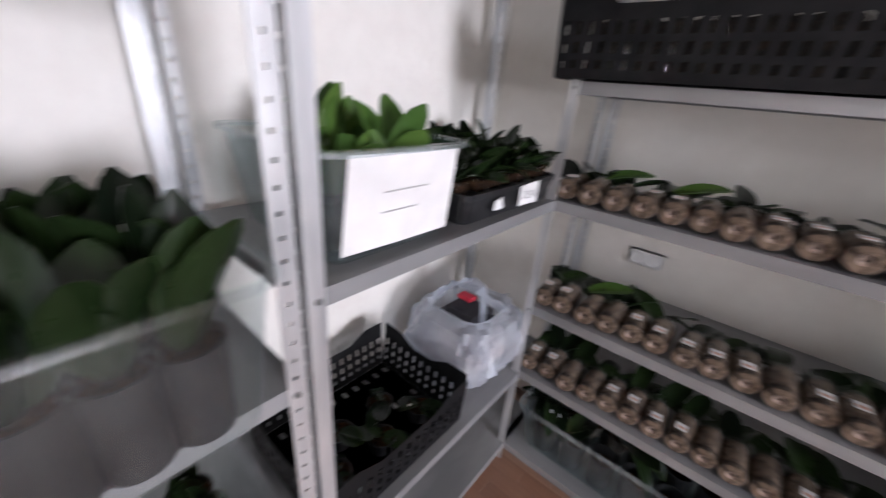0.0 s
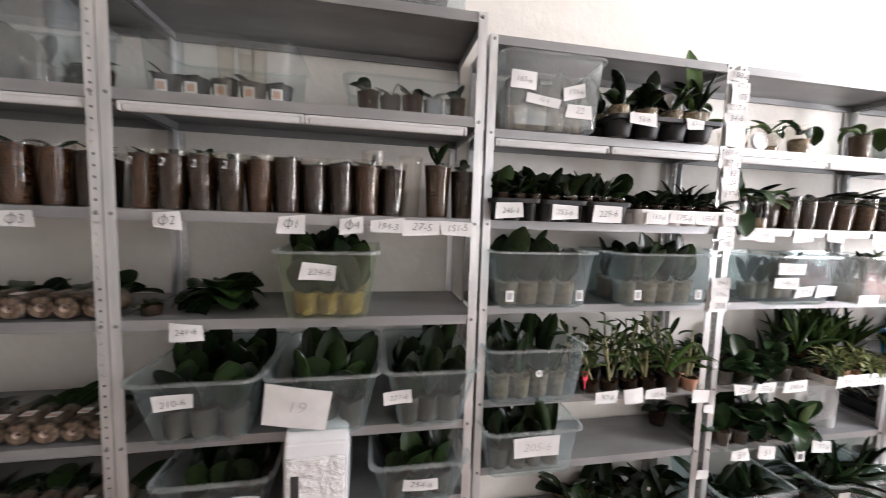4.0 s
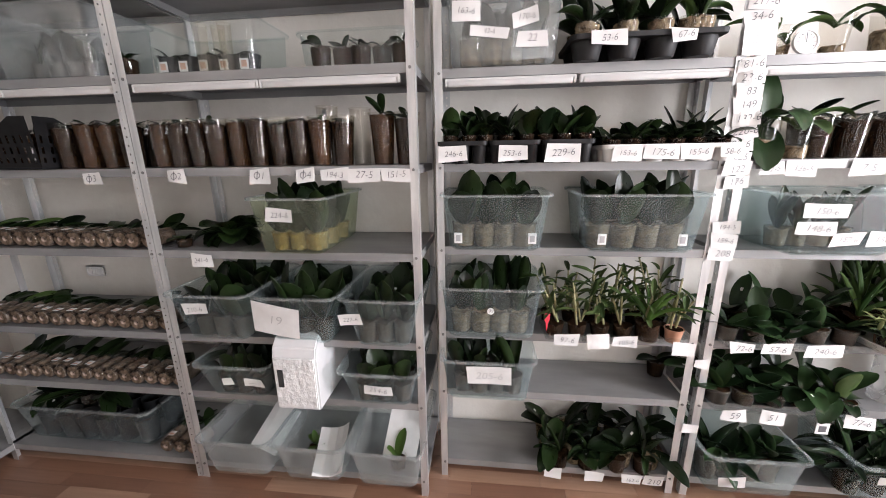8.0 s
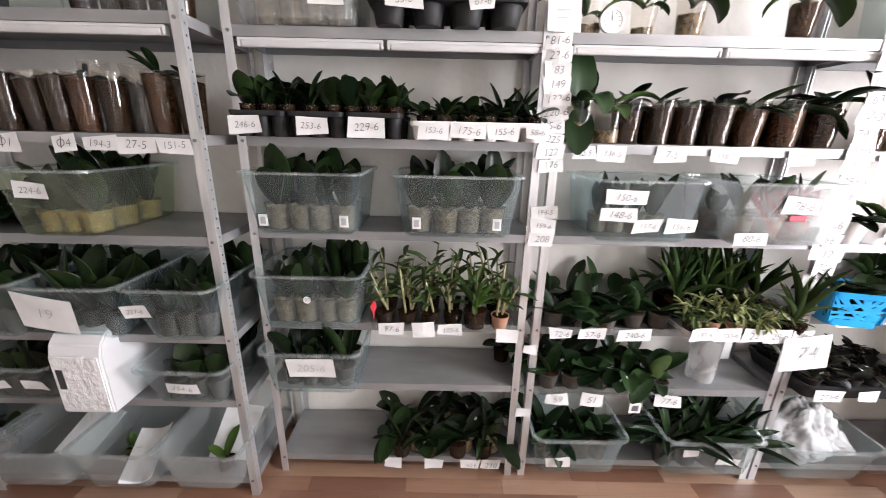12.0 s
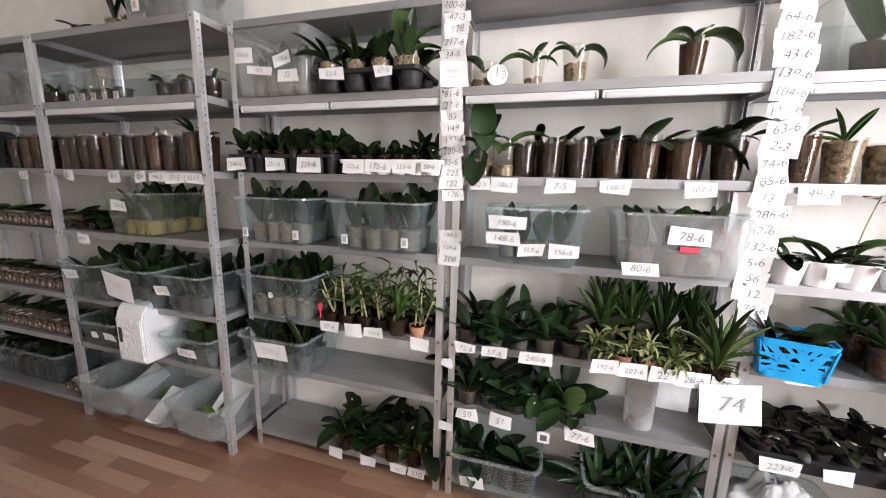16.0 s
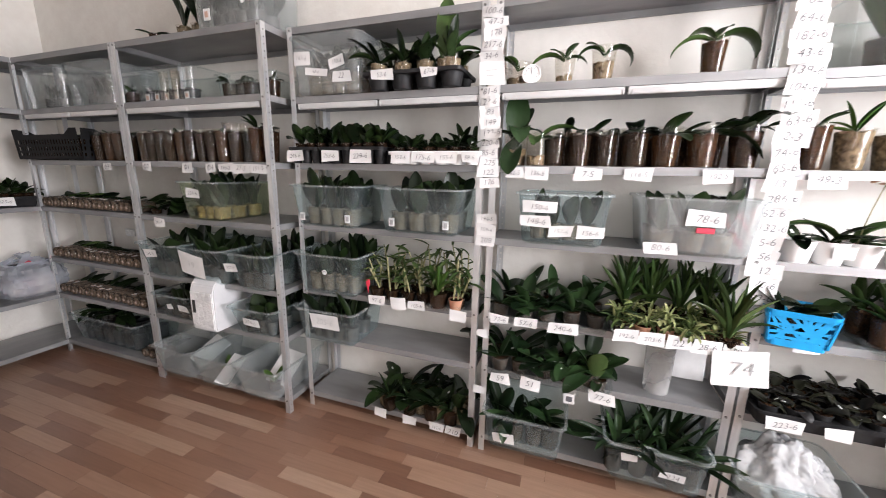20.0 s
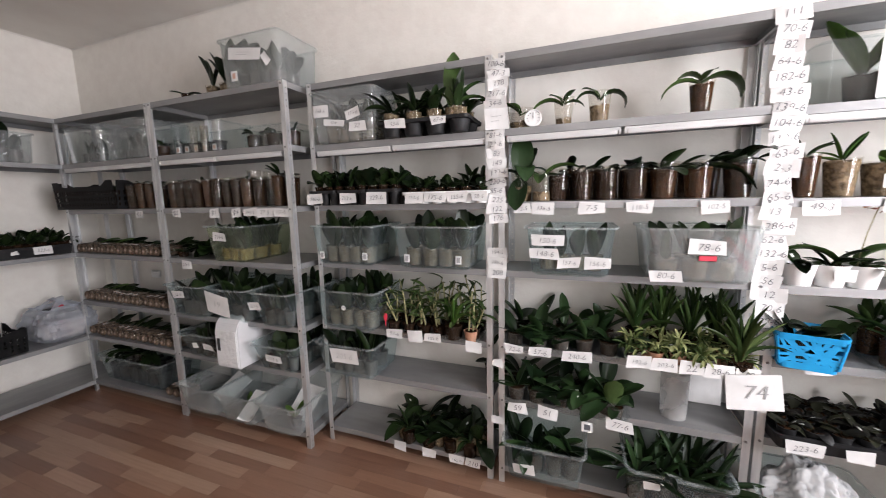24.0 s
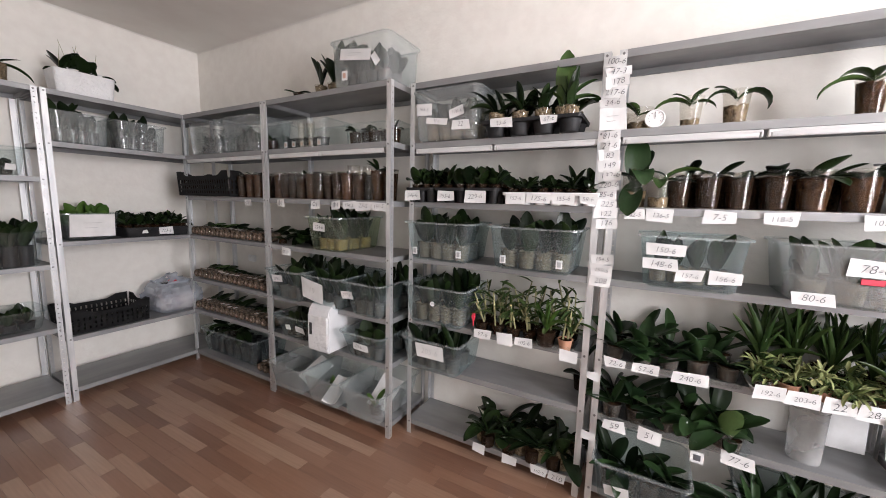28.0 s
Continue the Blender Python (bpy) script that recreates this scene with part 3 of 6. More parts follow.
# ---- things: the deep unit in the corner ----
for x0, x1 in ((-0.40, 0.02), (0.05, 0.47)):
    clear_bin(NB, x0, x1, 0.96, 0.33, Z1 + 0.001, 0.25, "tall milky plastic box holding potted orchids", M_MILK, 0.012)
    fill_bin(NB, x0, x1, 0.96, 0.33, Z1 + 0.006, 4, 2, "small orchid in a grey pot inside a milky box", (0.034, 0.028, 0.07), n=3, L=0.10, W=0.055, up=(45, 80))
orchid(NB @ pose(0.53, 1.05, Z1), "small orchid in a clear cup", n=3, L=0.06, W=0.035)


def crate(m, w, d, h, label, raised=0.035):
    c = thing("plastic_crate", m, label, "crate", "black mesh crates")

    def grid_panel(name, xs, zs, hole, lift, mm):
        """One moulded panel in the xz plane with holes through it."""
        bm = bmesh.new()
        vs = [[bm.verts.new((x, 0, z + (lift(x) if lift and z == zs[-1] else 0))) for z in zs] for x in xs]
        fs = [bm.faces.new((vs[i][j], vs[i + 1][j], vs[i + 1][j + 1], vs[i][j + 1])) for i in range(len(xs) - 1) for j in range(len(zs) - 1) if not hole(i, j)]
        bmesh.ops.solidify(bm, geom=fs, thickness=0.006)
        part(name, bm, M_BLACK, c, at=mm)

    def side(ln, name, mm):
        n = max(6, round(ln / 0.03))
        xs = [-ln / 2]
        for k in range(n):
            x = -ln / 2 + ln * (k + 0.5) / n
            xs += [x - 0.0045, x + 0.0045]
        xs.append(ln / 2)
        zs = [0, 0.022, h * 0.27, h * 0.27 + 0.014, h * 0.52, h * 0.52 + 0.014, h * 0.8, h * 0.8 + 0.002, h]
        grid_panel(name, xs, zs, lambda i, j: i % 2 == 1 and j in (1, 3, 5), lambda x: raised * max(0, min(1, (abs(x) - ln / 2 + 0.13) / 0.06)), mm)
    side(w, "long_side", pose(0, -d / 2, 0.004, 4))
    side(w, "long_side", pose(0, d / 2, 0.004, -4))
    side(d, "end_side", pose(-w / 2, 0, 0.004, 0, 0, 90) @ pose(0, 0, 0, -4))
    side(d, "end_side", pose(w / 2, 0, 0.004, 0, 0, 90) @ pose(0, 0, 0, 4))
    grid_panel("base", [-w / 2 + w * k / 33 for k in range(34)], [-d / 2 + d * k / 15 for k in range(16)], lambda i, j: i % 3 == 1 and j % 6 == 1, None, pose(0, 0, 0.003, -90))
    return c


crate(pose(-0.105, 1.06, Z2), 0.68, 0.30, 0.15, "black mesh plastic crate packed with potted seedlings")
for k in range(21):
    orchid(pose(-0.405 + 0.0885 * (k % 7) + 0.02 * (k // 7 % 2), 0.968 + 0.088 * (k // 7), Z2 + 0.009), "seedling in a dark cup standing in the crate", (0.043, 0.038, 0.125), M_CUP, M_BARK, n=3, L=0.05, W=0.025, up=(30, 70))
CUPS = "tall clear cup of bark with a small seedling"


def cup_row(xs, y, z, p, fills, n, L, W, up, label=CUPS, group="row of clear cups", tilt=0.0, levels=(0.88, 0.92, 0.96), **kw):
    for k, x in enumerate(xs):
        orchid(pose(x, y + RND.uniform(-0.008, 0.008), z, 0, RND.uniform(-2, 2), RND.uniform(0, 360)), label, p, M_CUP, fills[k % len(fills)], n, L * RND.uniform(0.7, 1.15), W, up, group, level=RND.choice(levels), **kw)


cup_row([0.27, 0.365, 0.46, 0.548], 0.99, Z2, (0.044, 0.033, 0.165), (M_BARK, M_BARK_R, M_BARK_R, M_BARK), 3, 0.05, 0.028, (20, 60))
cup_row([0.30, 0.40, 0.50], 1.12, Z2, (0.044, 0.033, 0.165), (M_BARK,), 3, 0.05, 0.028, (20, 60))


# wrapped pots lying in rows, their bottoms to the front
def roll_mesh():
    bm = bmesh.new()
    rs = []
    for y, r in ((0, 0.012), (0.001, 0.028), (0.006, 0.0305), (0.07, 0.0325), (0.10, 0.033), (0.105, 0.028)):
        rs.append([bm.verts.new((r * math.cos(a), y, r * math.sin(a))) for a in [2 * math.pi * k / 18 for k in range(18)]])
    loft(bm, rs, False, True)
    return bm


def hole_mesh():
    bm = bmesh.new()
    rs = [[bm.verts.new((r * math.cos(a), y, r * math.sin(a))) for a in [2 * math.pi * k / 12 for k in range(12)]] for r, y in ((0.012, 0), (0.009, 0.004), (0.004, 0.004), (0.004, 0.012))]
    return loft(bm, rs, False, True)


ROLL = cached(("body",), roll_mesh, M_ROLL)
BASE = cached(("bottom",), hole_mesh, vary(mat("pot_bottom", (0.3, 0.22, 0.16), 0.7), 30, (0.10, 0.075, 0.06), (0.36, 0.27, 0.22)))
WRAPC = clear("wrap_film", (0.92, 0.91, 0.89), 0.06, (0.7, 0.7, 0.68), 0.13, 0.05, 0.07)


def film_mesh():
    bm = bmesh.new()
    rs = [[bm.verts.new((r * math.cos(a), y, r * math.sin(a))) for a in [2 * math.pi * k / 18 for k in range(18)]] for y, r in ((0.0, 0.0295), (0.004, 0.0315), (0.07, 0.0335), (0.115, 0.034))]
    return loft(bm, rs, False, False)


FILM = cached(("film",), film_mesh, WRAPC)
STICK = cached(("sticker",), lambda: box(-0.014, 0.014, 0, 0.026, 0, 0.0008), M_PAPER, False)
PRINT = cached(("print",), lambda: box(-0.010, 0.010, 0.005, 0.014, 0.0008, 0.0014), M_STICK, False)


def rolled_pot(x, y, z, leafy=1):
    o = thing("wrapped_pot", pose(x, y, z + 0.034, 0, 0, RND.uniform(-4, 4)) @ pose(0, 0, 0, RND.uniform(-1, 2)), "moss-filled orchid pot in clear film lying on its side", "plant pot", "lying wrapped pots in rows")
    share("body", ROLL, o, Matrix())
    share("bottom", BASE, o, Matrix())
    share("film", FILM, o, Matrix())
    if RND.random() < 0.6:
        st = share("sticker", STICK, o, pose(RND.uniform(-0.006, 0.006), RND.uniform(0.01, 0.04), 0.0345, 3))
        share("print", PRINT, st, Matrix())
    for k in range(RND.choice((3, 3, 4))):
        share("leaf", get_leaf("oval", RND.choice((0.3, 0.7)), M_LEAF), o, pose(RND.uniform(-0.012, 0.012), 0.10, 0.012, RND.uniform(-4, 34), RND.uniform(-35, 35), RND.uniform(-60, 60)) @ Matrix.Diagonal((RND.uniform(0.045, 0.065), RND.uniform(0.09, 0.15), 0.11, 1)))


for z in (Z3, Z4, Z5):
    for k in range(15):
        rolled_pot(-0.365 + k * 0.0655 + RND.uniform(-0.004, 0.004), 0.95 + RND.uniform(0, 0.012), z)
for k in range(3):
    rolled_pot(0.41 + k * 0.068, 0.96, Z6)
# the leaf that stands up among the lying pots
for x, z in ((-0.12, Z3), (-0.26, Z4), (-0.30, Z3)):
    o = thing("cut_leaf", pose(x, 1.06, z + 0.062), "loose green orchid leaf lying across the pots", "leaf")
    share("blade", get_leaf("oval", 0.3, M_LEAF_B), o, pose(0, 0, 0, 20, 10, -60) @ Matrix.Diagonal((0.06, 0.13, 0.13, 1)))
clear_bin(NB, -0.37, 0.36, 0.945, 0.35, Z6 + 0.001, 0.205, "large dim plastic bin with drooping orchids at one end", M_BIN, 0.03)
for k in range(12):
    o = thing("black_pot", pose(-0.27 + 0.105 * (k % 6), 1.04 + 0.14 * (k // 6), Z6 + 0.006), "empty black nursery pot standing in the bin", "pot", "black pots in the bin")
    pot(o, 0.048, 0.038, 0.115, M_BLACK, M_BARK, 0.7)
for x, t in ((-0.30, 200), (-0.22, 120), (-0.13, 160), (-0.04, 70)):
    orchid(pose(x, 1.11, Z6 + 0.125), "large orchid drooping over the bin rim", (0.036, 0.03, 0.05), M_GREYPOT, n=6, L=0.18, W=0.06, up=(0, 45), turn=t)
slip(pose(0.405, YA - 0.004, Z2 - 0.036), 0.075, 0.045, "Ф3")
o = thing("wall_socket", pose(-0.17, WN, 0.845), "white double wall socket", "socket")
part("plate", box(-0.055, 0.055, -0.012, 0, -0.03, 0.03, 0.006), M_WPLAST, o)
for x in (-0.025, 0.025):
    bm = bmesh.new()
    loft(bm, [circle(bm, r, z) for r, z in ((0.019, 0), (0.019, 0.003), (0.015, 0.001))])
    part("outlet", bm, M_WPLAST, o, at=pose(x, -0.0118, 0, 90))

# ---- things: the second deep unit ----
b = clear_bin(NB, 1.17, 1.60, 0.955, 0.33, Z0, 0.26, "milky plastic box of orchids on top of the shelving", M_MILK, 0.012, [("~", -0.02, 0.17, 0.22, 0.05, 8), ("", 0.12, 0.13, 0.035, 0.06, -25)])
part("sticker", box(-0.11, -0.07, -0.165, -0.162, 0.04, 0.09), M_PAPER, b)
part("print", box(-0.1, -0.08, -0.167, -0.1655, 0.052, 0.078), M_STICK, b)
fill_bin(NB, 1.19, 1.58, 0.96, 0.3, Z0 + 0.006, 4, 2, "tall-leaved orchid in a clear box", (0.045, 0.035, 0.09), n=4, L=0.18, W=0.07, up=(65, 88), tag=0)
for x, n, L in ((0.98, 4, 0.17), (1.09, 5, 0.24), (1.12, 3, 0.22)):
    orchid(pose(x, 1.08, Z0), "orchid with upright leaves standing on the top shelf", (0.04, 0.032, 0.08), M_CUP, M_MOSS, n=n, L=L, W=0.07, up=(60, 88))
orchid(pose(0.86, 1.0, Z0), "small drooping orchid on the top shelf", (0.03, 0.025, 0.03), n=3, L=0.10, W=0.035, up=(0, 25))
clear_bin(NB, 0.635, 1.07, 1.0, 0.28, Z1, 0.19, "clear plastic box with small labelled pots", M_CLEAR, 0.01)
for k in range(5):
    o = orchid(pose(0.70 + 0.078 * k, 1.06, Z1 + 0.006, 0, 0, 0), "little dark pot with a printed sticker", (0.036, 0.03, 0.065), M_BLACK, M_BARK, n=3, L=0.055, W=0.04, up=(15, 50))
    st = part("sticker", box(-0.016, 0.016, -0.038, -0.0365, 0.015, 0.05), M_PAPER, o)
    part("print", box(-0.010, 0.010, -0.0395, -0.0385, 0.022, 0.043), M_STICK, st)
for k in range(3):
    o = thing("empty_cup", pose(0.88 + 0.045 * k, 1.0 + 0.03 * (k % 2), Z1 + 0.006), "empty clear tall plastic cup", "cup", "empty clear cups")
    pot(o, 0.022, 0.018, 0.15, M_CUP, name="cup")
for k in range(5):
    orchid(pose(1.28 + 0.072 * k, 1.06 + 0.02 * (k % 2), Z1), "small orchid in a clear dark-filled cup", (0.037, 0.031, 0.085), M_CUP, M_BARK, n=3, L=0.07, W=0.045, up=(30, 75))
clear_bin(NB, 1.20, 1.60, 1.02, 0.24, Z1 + 0.0, 0.13, "low clear plastic tray around small orchids", M_CLEAR, 0.008)
# the row of cups
cup_row([0.662 + 0.0775 * k for k in range(10)], 0.99, Z2, (0.041, 0.031, 0.165), (M_BARK_R, M_BARK, M_BARK, M_BARK), 2, 0.045, 0.025, (20, 60))
cup_row([0.70 + 0.0775 * k for k in range(9)], 1.10, Z2, (0.041, 0.031, 0.165), (M_BARK,), 2, 0.05, 0.025, (20, 60))
cup_row([1.505, 1.588], 1.0, Z2, (0.045, 0.034, 0.17), (M_BARK_R, M_BARK), 6, 0.075, 0.028, (20, 60))
for k, t in ((0, "2"), (1, "2"), (2, "2"), (3, "2")):
    o = tagged(new("cup_writing", text_mesh(t.replace("Ф", "Q"), 0.03, M_WPLAST)), "white handwritten mark on a clear cup", "writing")
    o.matrix_basis = pose(0.662 + 0.0775 * k, 0.936, Z2 + 0.128, 84)
for x, h in ((1.30, 0.20), (1.42, 0.19)):
    o = thing("empty_cup", pose(x, 1.02, Z2), "empty clear tall plastic cup", "cup", "empty clear cups")
    pot(o, 0.038, 0.029, h, M_CUP, name="cup")
o = thing("plant_marker", pose(1.30, 0.985, Z2 + 0.13, 0, 5, 0), "white plastic plant marker stuck in a cup", "marker")
bm = bmesh.new()
v = [bm.verts.new(p) for p in ((-0.008, 0, 0.01), (0, 0, -0.01), (0.008, 0, 0.01), (0.008, 0, 0.06), (-0.008, 0, 0.06))]
bmesh.ops.solidify(bm, geom=[bm.faces.new(v)], thickness=0.0015)
part("blade", bm, M_WPLAST, o)
for x, w, t in ((0.75, 0.075, "Ф2"), (1.07, 0.075, "Ф1"), (1.24, 0.075, "Ф4"), (1.345, 0.10, "194-3"), (1.45, 0.105, "27-5"), (1.56, 0.105, "151-5")):
    slip(pose(x, YA - 0.004, Z2 - 0.03), w, 0.046, t)
# the middle shelf: a heap of leaves and the yellowish bin
o = thing("leaf_heap", pose(0.83, 1.06, Z3), "heap of large dark orchid leaves on the shelf", "plant")
for k in range(34):
    a, e = RND.uniform(0, 360), RND.uniform(-25, 80)
    share("leaf", get_leaf("oval", 1.4, M_LEAF), o, pose(0, 0, 0.045, 0, 0, a) @ pose(0, 0.02, 0, e, RND.uniform(-25, 25)) @ Matrix.Diagonal((0.085, 0.12, 0.12, 1)))
orchid(pose(0.67, 1.0, Z3), "small flat orchid lying on the shelf", (0.03, 0.025, 0.03), n=4, L=0.10, W=0.035, up=(5, 30))
slip(pose(0.79, YA - 0.004, Z3 - 0.034), 0.09, 0.045, "241-6")
clear_bin(NB, 1.025, 1.325, 0.87, 0.42, Z3 + 0.001, 0.205, "yellowish clear bin of orchids standing over the shelf edge", M_BIN_G, 0.022, [("224-6", -0.02, 0.145, 0.10, 0.05, 4)])
fill_bin(NB, 1.025, 1.325, 0.87, 0.42, Z3 + 0.006, 3, 3, "dark-leaved orchid in a moss-filled pot", (0.043, 0.036, 0.065), M_CREAM, M_MOSS, n=5, L=0.17, W=0.085, up=(50, 85))
# three bins that stand out over the edge
for (x0, x1), tx in zip(((0.66, 1.0), (1.005, 1.335), (1.34, 1.64)), (("210-6", -0.045, 0.145, 0.10, 0.05), ("19", -0.075, 0.11, 0.175, 0.135, 9, 0.055), ("227-6", -0.105, 0.125, 0.085, 0.042))):
    clear_bin(NB, x0, x1, 0.845, 0.44, Z4 + 0.001, 0.205, "large clear bin of dark orchids standing over the shelf edge", M_BIN, 0.04, [tx])
    fill_bin(NB, x0, x1, 0.845, 0.44, Z4 + 0.006, 3, 3, DARK, (0.042, 0.034, 0.085), n=4, L=0.17, W=0.085, up=(45, 82))
for x0, x1, sl in ((0.70, 1.03, [("~", 0.09, 0.085, 0.08, 0.04), ("", -0.02, 0.09, 0.05, 0.03)]), (1.30, 1.625, [("254-6", 0.0, 0.09, 0.11, 0.045)])):
    clear_bin(NB, x0, x1, 0.865, 0.40, Z5 + 0.001, 0.165, "clear bin of dark orchids", M_BIN, 0.036, sl)
    fill_bin(NB, x0, x1, 0.865, 0.40, Z5 + 0.006, 3, 3, DARK, (0.04, 0.032, 0.075), n=4, L=0.14, W=0.075, up=(45, 82))
# the white embossed bread box
o = thing("white_box", pose(1.15, 0.86, Z5 + 0.002, 0, 0, 0), "white plastic storage box with an embossed front and a slot handle", "box")
bm = bmesh.new()
prof = [(0.0, 0.0), (0.0, 0.22), (0.012, 0.26), (0.04, 0.29), (0.08, 0.30), (0.30, 0.295), (0.31, 0.285), (0.31, 0.0)]
ls, rs = [[bm.verts.new((s * 0.088, y, z)) for y, z in prof] for s in (-1, 1)]
for k in range(len(prof)):
    j = (k + 1) % len(prof)
    bm.faces.new((ls[k], rs[k], rs[j], ls[j])[::-1])
bm.faces.new(ls)
bm.faces.new(rs[::-1])
bmesh.ops.recalc_face_normals(bm, faces=bm.faces)
bmesh.ops.bevel(bm, geom=list(bm.edges), offset=0.006, segments=2, affect="EDGES")
part("body", bm, M_BOX, o, smooth=False)
part("front_panel", box(-0.082, 0.082, -0.005, 0.004, 0.012, 0.225, 0.004), M_EMBOSS, o, "embossed white front panel")
# no hole is cut: a dark plate paints the shade inside the slot
part("handle_slot", box(-0.068, -0.045, -0.007, -0.0045, 0.10, 0.175, 0.003), mat("slot_shade", (0.03, 0.03, 0.03), 0.8), o, "dark oval slot")
# bins on the lowest shelf, nearly empty
for k, (x0, x1) in enumerate(((0.665, 1.0), (1.0, 1.315), (1.32, 1.635))):
    clear_bin(NB, x0, x1, 0.84, 0.44, Z6 + 0.001, 0.19, "nearly empty milky bin with a sheet of paper in it", M_MILK, 0.028)
    s = part("paper_sheet", sheet_mesh((0.13, 0.14, 0.15)[k], 0.20, RND, 0.03), M_PAPER, None, at=pose((x0 + x1) / 2 + (0.075, 0.06, 0.03)[k], (1.05, 0.95, 1.06)[k], Z6 + (0.10, 0.10, 0.11)[k], (-58, -66, -50)[k], (24, -14, 8)[k], 0))
    tagged(s, "blank white paper sheet leaning in the bin", "paper")
orchid(pose(1.13, 1.0, Z6 + 0.007), "small bushy green plant in the bin", (0.04, 0.034, 0.06), n=9, L=0.06, W=0.03, up=(10, 70), material=M_LEAF_B, spread=90)
orchid(pose(1.50, 0.98, Z6 + 0.007), "single green leaf cutting in the bin", (0.035, 0.03, 0.05), n=2, L=0.12, W=0.05, up=(45, 75), material=M_LEAF_B)

# ---- things: the first shallow unit ----
b = clear_bin(NB, 1.715, 2.105, 1.0, 0.29, Z1 + 0.001, 0.25, "tall milky plastic box of orchids with paper labels", M_MILK, 0.014, [("163-6", -0.12, 0.155, 0.09, 0.05, 4), ("170-6", 0.07, 0.13, 0.085, 0.045, -8), ("42-6", -0.045, 0.095, 0.12, 0.028, 6), ("22", 0.09, 0.07, 0.095, 0.042, 0)])
fill_bin(NB, 1.715, 2.105, 1.0, 0.29, Z1 + 0.006, 4, 2, "orchid with broad leaves in a clear box", (0.045, 0.036, 0.09), M_CUP, M_MOSS, n=3, L=0.12, W=0.06, up=(50, 85), tag=0)


def tray(base, x0, x1, yf, d, z, cols, rows, label, h=0.06, material=None, skirt=False, group="plant trays"):
    """A cell tray: a plate with cups hanging in it that reach the shelf."""
    material = material or M_BLACK
    w = x1 - x0
    o = thing("plant_tray", base @ pose((x0 + x1) / 2, yf + d / 2, z), label, "tray", group)
    bm = bmesh.new()
    loft(bm, [ring(bm, w, d, 0.02, h - 0.014), ring(bm, w + 0.004, d + 0.004, 0.022, h), ring(bm, w - 0.012, d - 0.012, 0.016, h), ring(bm, w - 0.016, d - 0.016, 0.014, h - 0.01)], True, True)
    part("plate", bm, material, o)
    if skirt:
        bm = bmesh.new()
        loft(bm, [ring(bm, w - 0.03, d - 0.03, 0.02, 0.001), ring(bm, w - 0.004, d - 0.004, 0.02, h - 0.015), ring(bm, w - 0.008, d - 0.008, 0.018, h - 0.015), ring(bm, w - 0.034, d - 0.034, 0.018, 0.003)])
        part("side_wall", bm, material, o, smooth=True)
    r = min(w / cols, d / rows) / 2 * 0.9
    me = cached(("cell", round(r, 4), h, material.name), lambda: cell_mesh(r, h), material)
    for i in range(cols):
        for j in range(rows):
            share("cell", me, o, pose(-w / 2 + (i + 0.5) * w / cols, -d / 2 + (j + 0.5) * d / rows, 0))
    return o


def cell_mesh(r, h):
    bm = bmesh.new()
    return loft(bm, [circle(bm, a, z, 14) for a, z in ((r * 0.7, 0), (r * 0.78, 0.004), (r, h - 0.012), (r * 0.98, h - 0.008))])


def tray_plants(base, x0, x1, yf, d, z, cols, rows, label, n, L, W, up, p=(0.03, 0.026, 0.03), pot_mat=None, fill=None, **kw):
    for i in range(cols):
        for j in range(rows):
            orchid(base @ pose(x0 + (i + 0.5) * (x1 - x0) / cols + RND.uniform(-0.006, 0.006), yf + (j + 0.5) * d / rows, z, 0, 0, RND.uniform(0, 360)), label, p, pot_mat or M_CUP, fill or M_BARK, n, L, W, up, **kw)


tray(NB, 2.12, 2.57, 0.985, 0.25, Z1, 4, 2, "black plastic tray of tall orchids", 0.068)
tray_plants(NB, 2.12, 2.57, 0.985, 0.25, Z1 + 0.058, 4, 2, "orchid with long arching leaves in a tray", 5, 0.15, 0.055, (30, 82), (0.04, 0.034, 0.05), M_CUP, M_MOSS)
arching(pose(2.485, 1.05, Z1 + 0.062), "orchid with one tall upright broad leaf", (0.04, 0.034, 0.05), M_CUP, M_MOSS, ((8, 87, 0.25, 0.085, 0.1), (-82, 62, 0.17, 0.036, 0.8), (-70, 42, 0.16, 0.034, 1.1), (95, 58, 0.12, 0.05, 0.7)))
for x, t in ((2.225, "53-6"), (2.44, "67-6")):
    slip(pose(x, 0.977, Z1 + 0.05), 0.11 if t == "53-6" else 0.075, 0.035, t)
for k in range(3):
    tray(NB, 1.695 + 0.175 * k, 1.865 + 0.175 * k, 0.985, 0.30, Z2, 3, 4, "black plastic cell tray of young orchids", 0.075)
tray_plants(NB, 1.70, 2.22, 0.99, 0.29, Z2 + 0.062, 8, 3, "young orchid in a black cell tray", 5, 0.099, 0.068, (45, 86), (0.028, 0.024, 0.03))
for x, t in ((1.75, "246-6"), (1.945, "253-6"), (2.11, "229-6")):
    slip(pose(x, 0.976, Z2 + 0.033, 0, 0, 0), 0.095 if t != "229-6" else 0.115, 0.052, t)
tray(NB, 2.24, 2.655, 0.985, 0.27, Z2, 6, 4, "white plastic cell tray of seedlings", 0.055, M_WPLAST)
tray_plants(NB, 2.245, 2.65, 0.99, 0.26, Z2 + 0.045, 6, 3, "seedling orchid in a white tray", 5, 0.075, 0.045, (20, 75), (0.028, 0.024, 0.025))
for x in (2.54, 2.60):
    orchid(pose(x, 1.15, Z2 + 0.05), "taller young orchid at the back of the tray", (0.03, 0.026, 0.03), n=6, L=0.12, W=0.045, up=(40, 80))
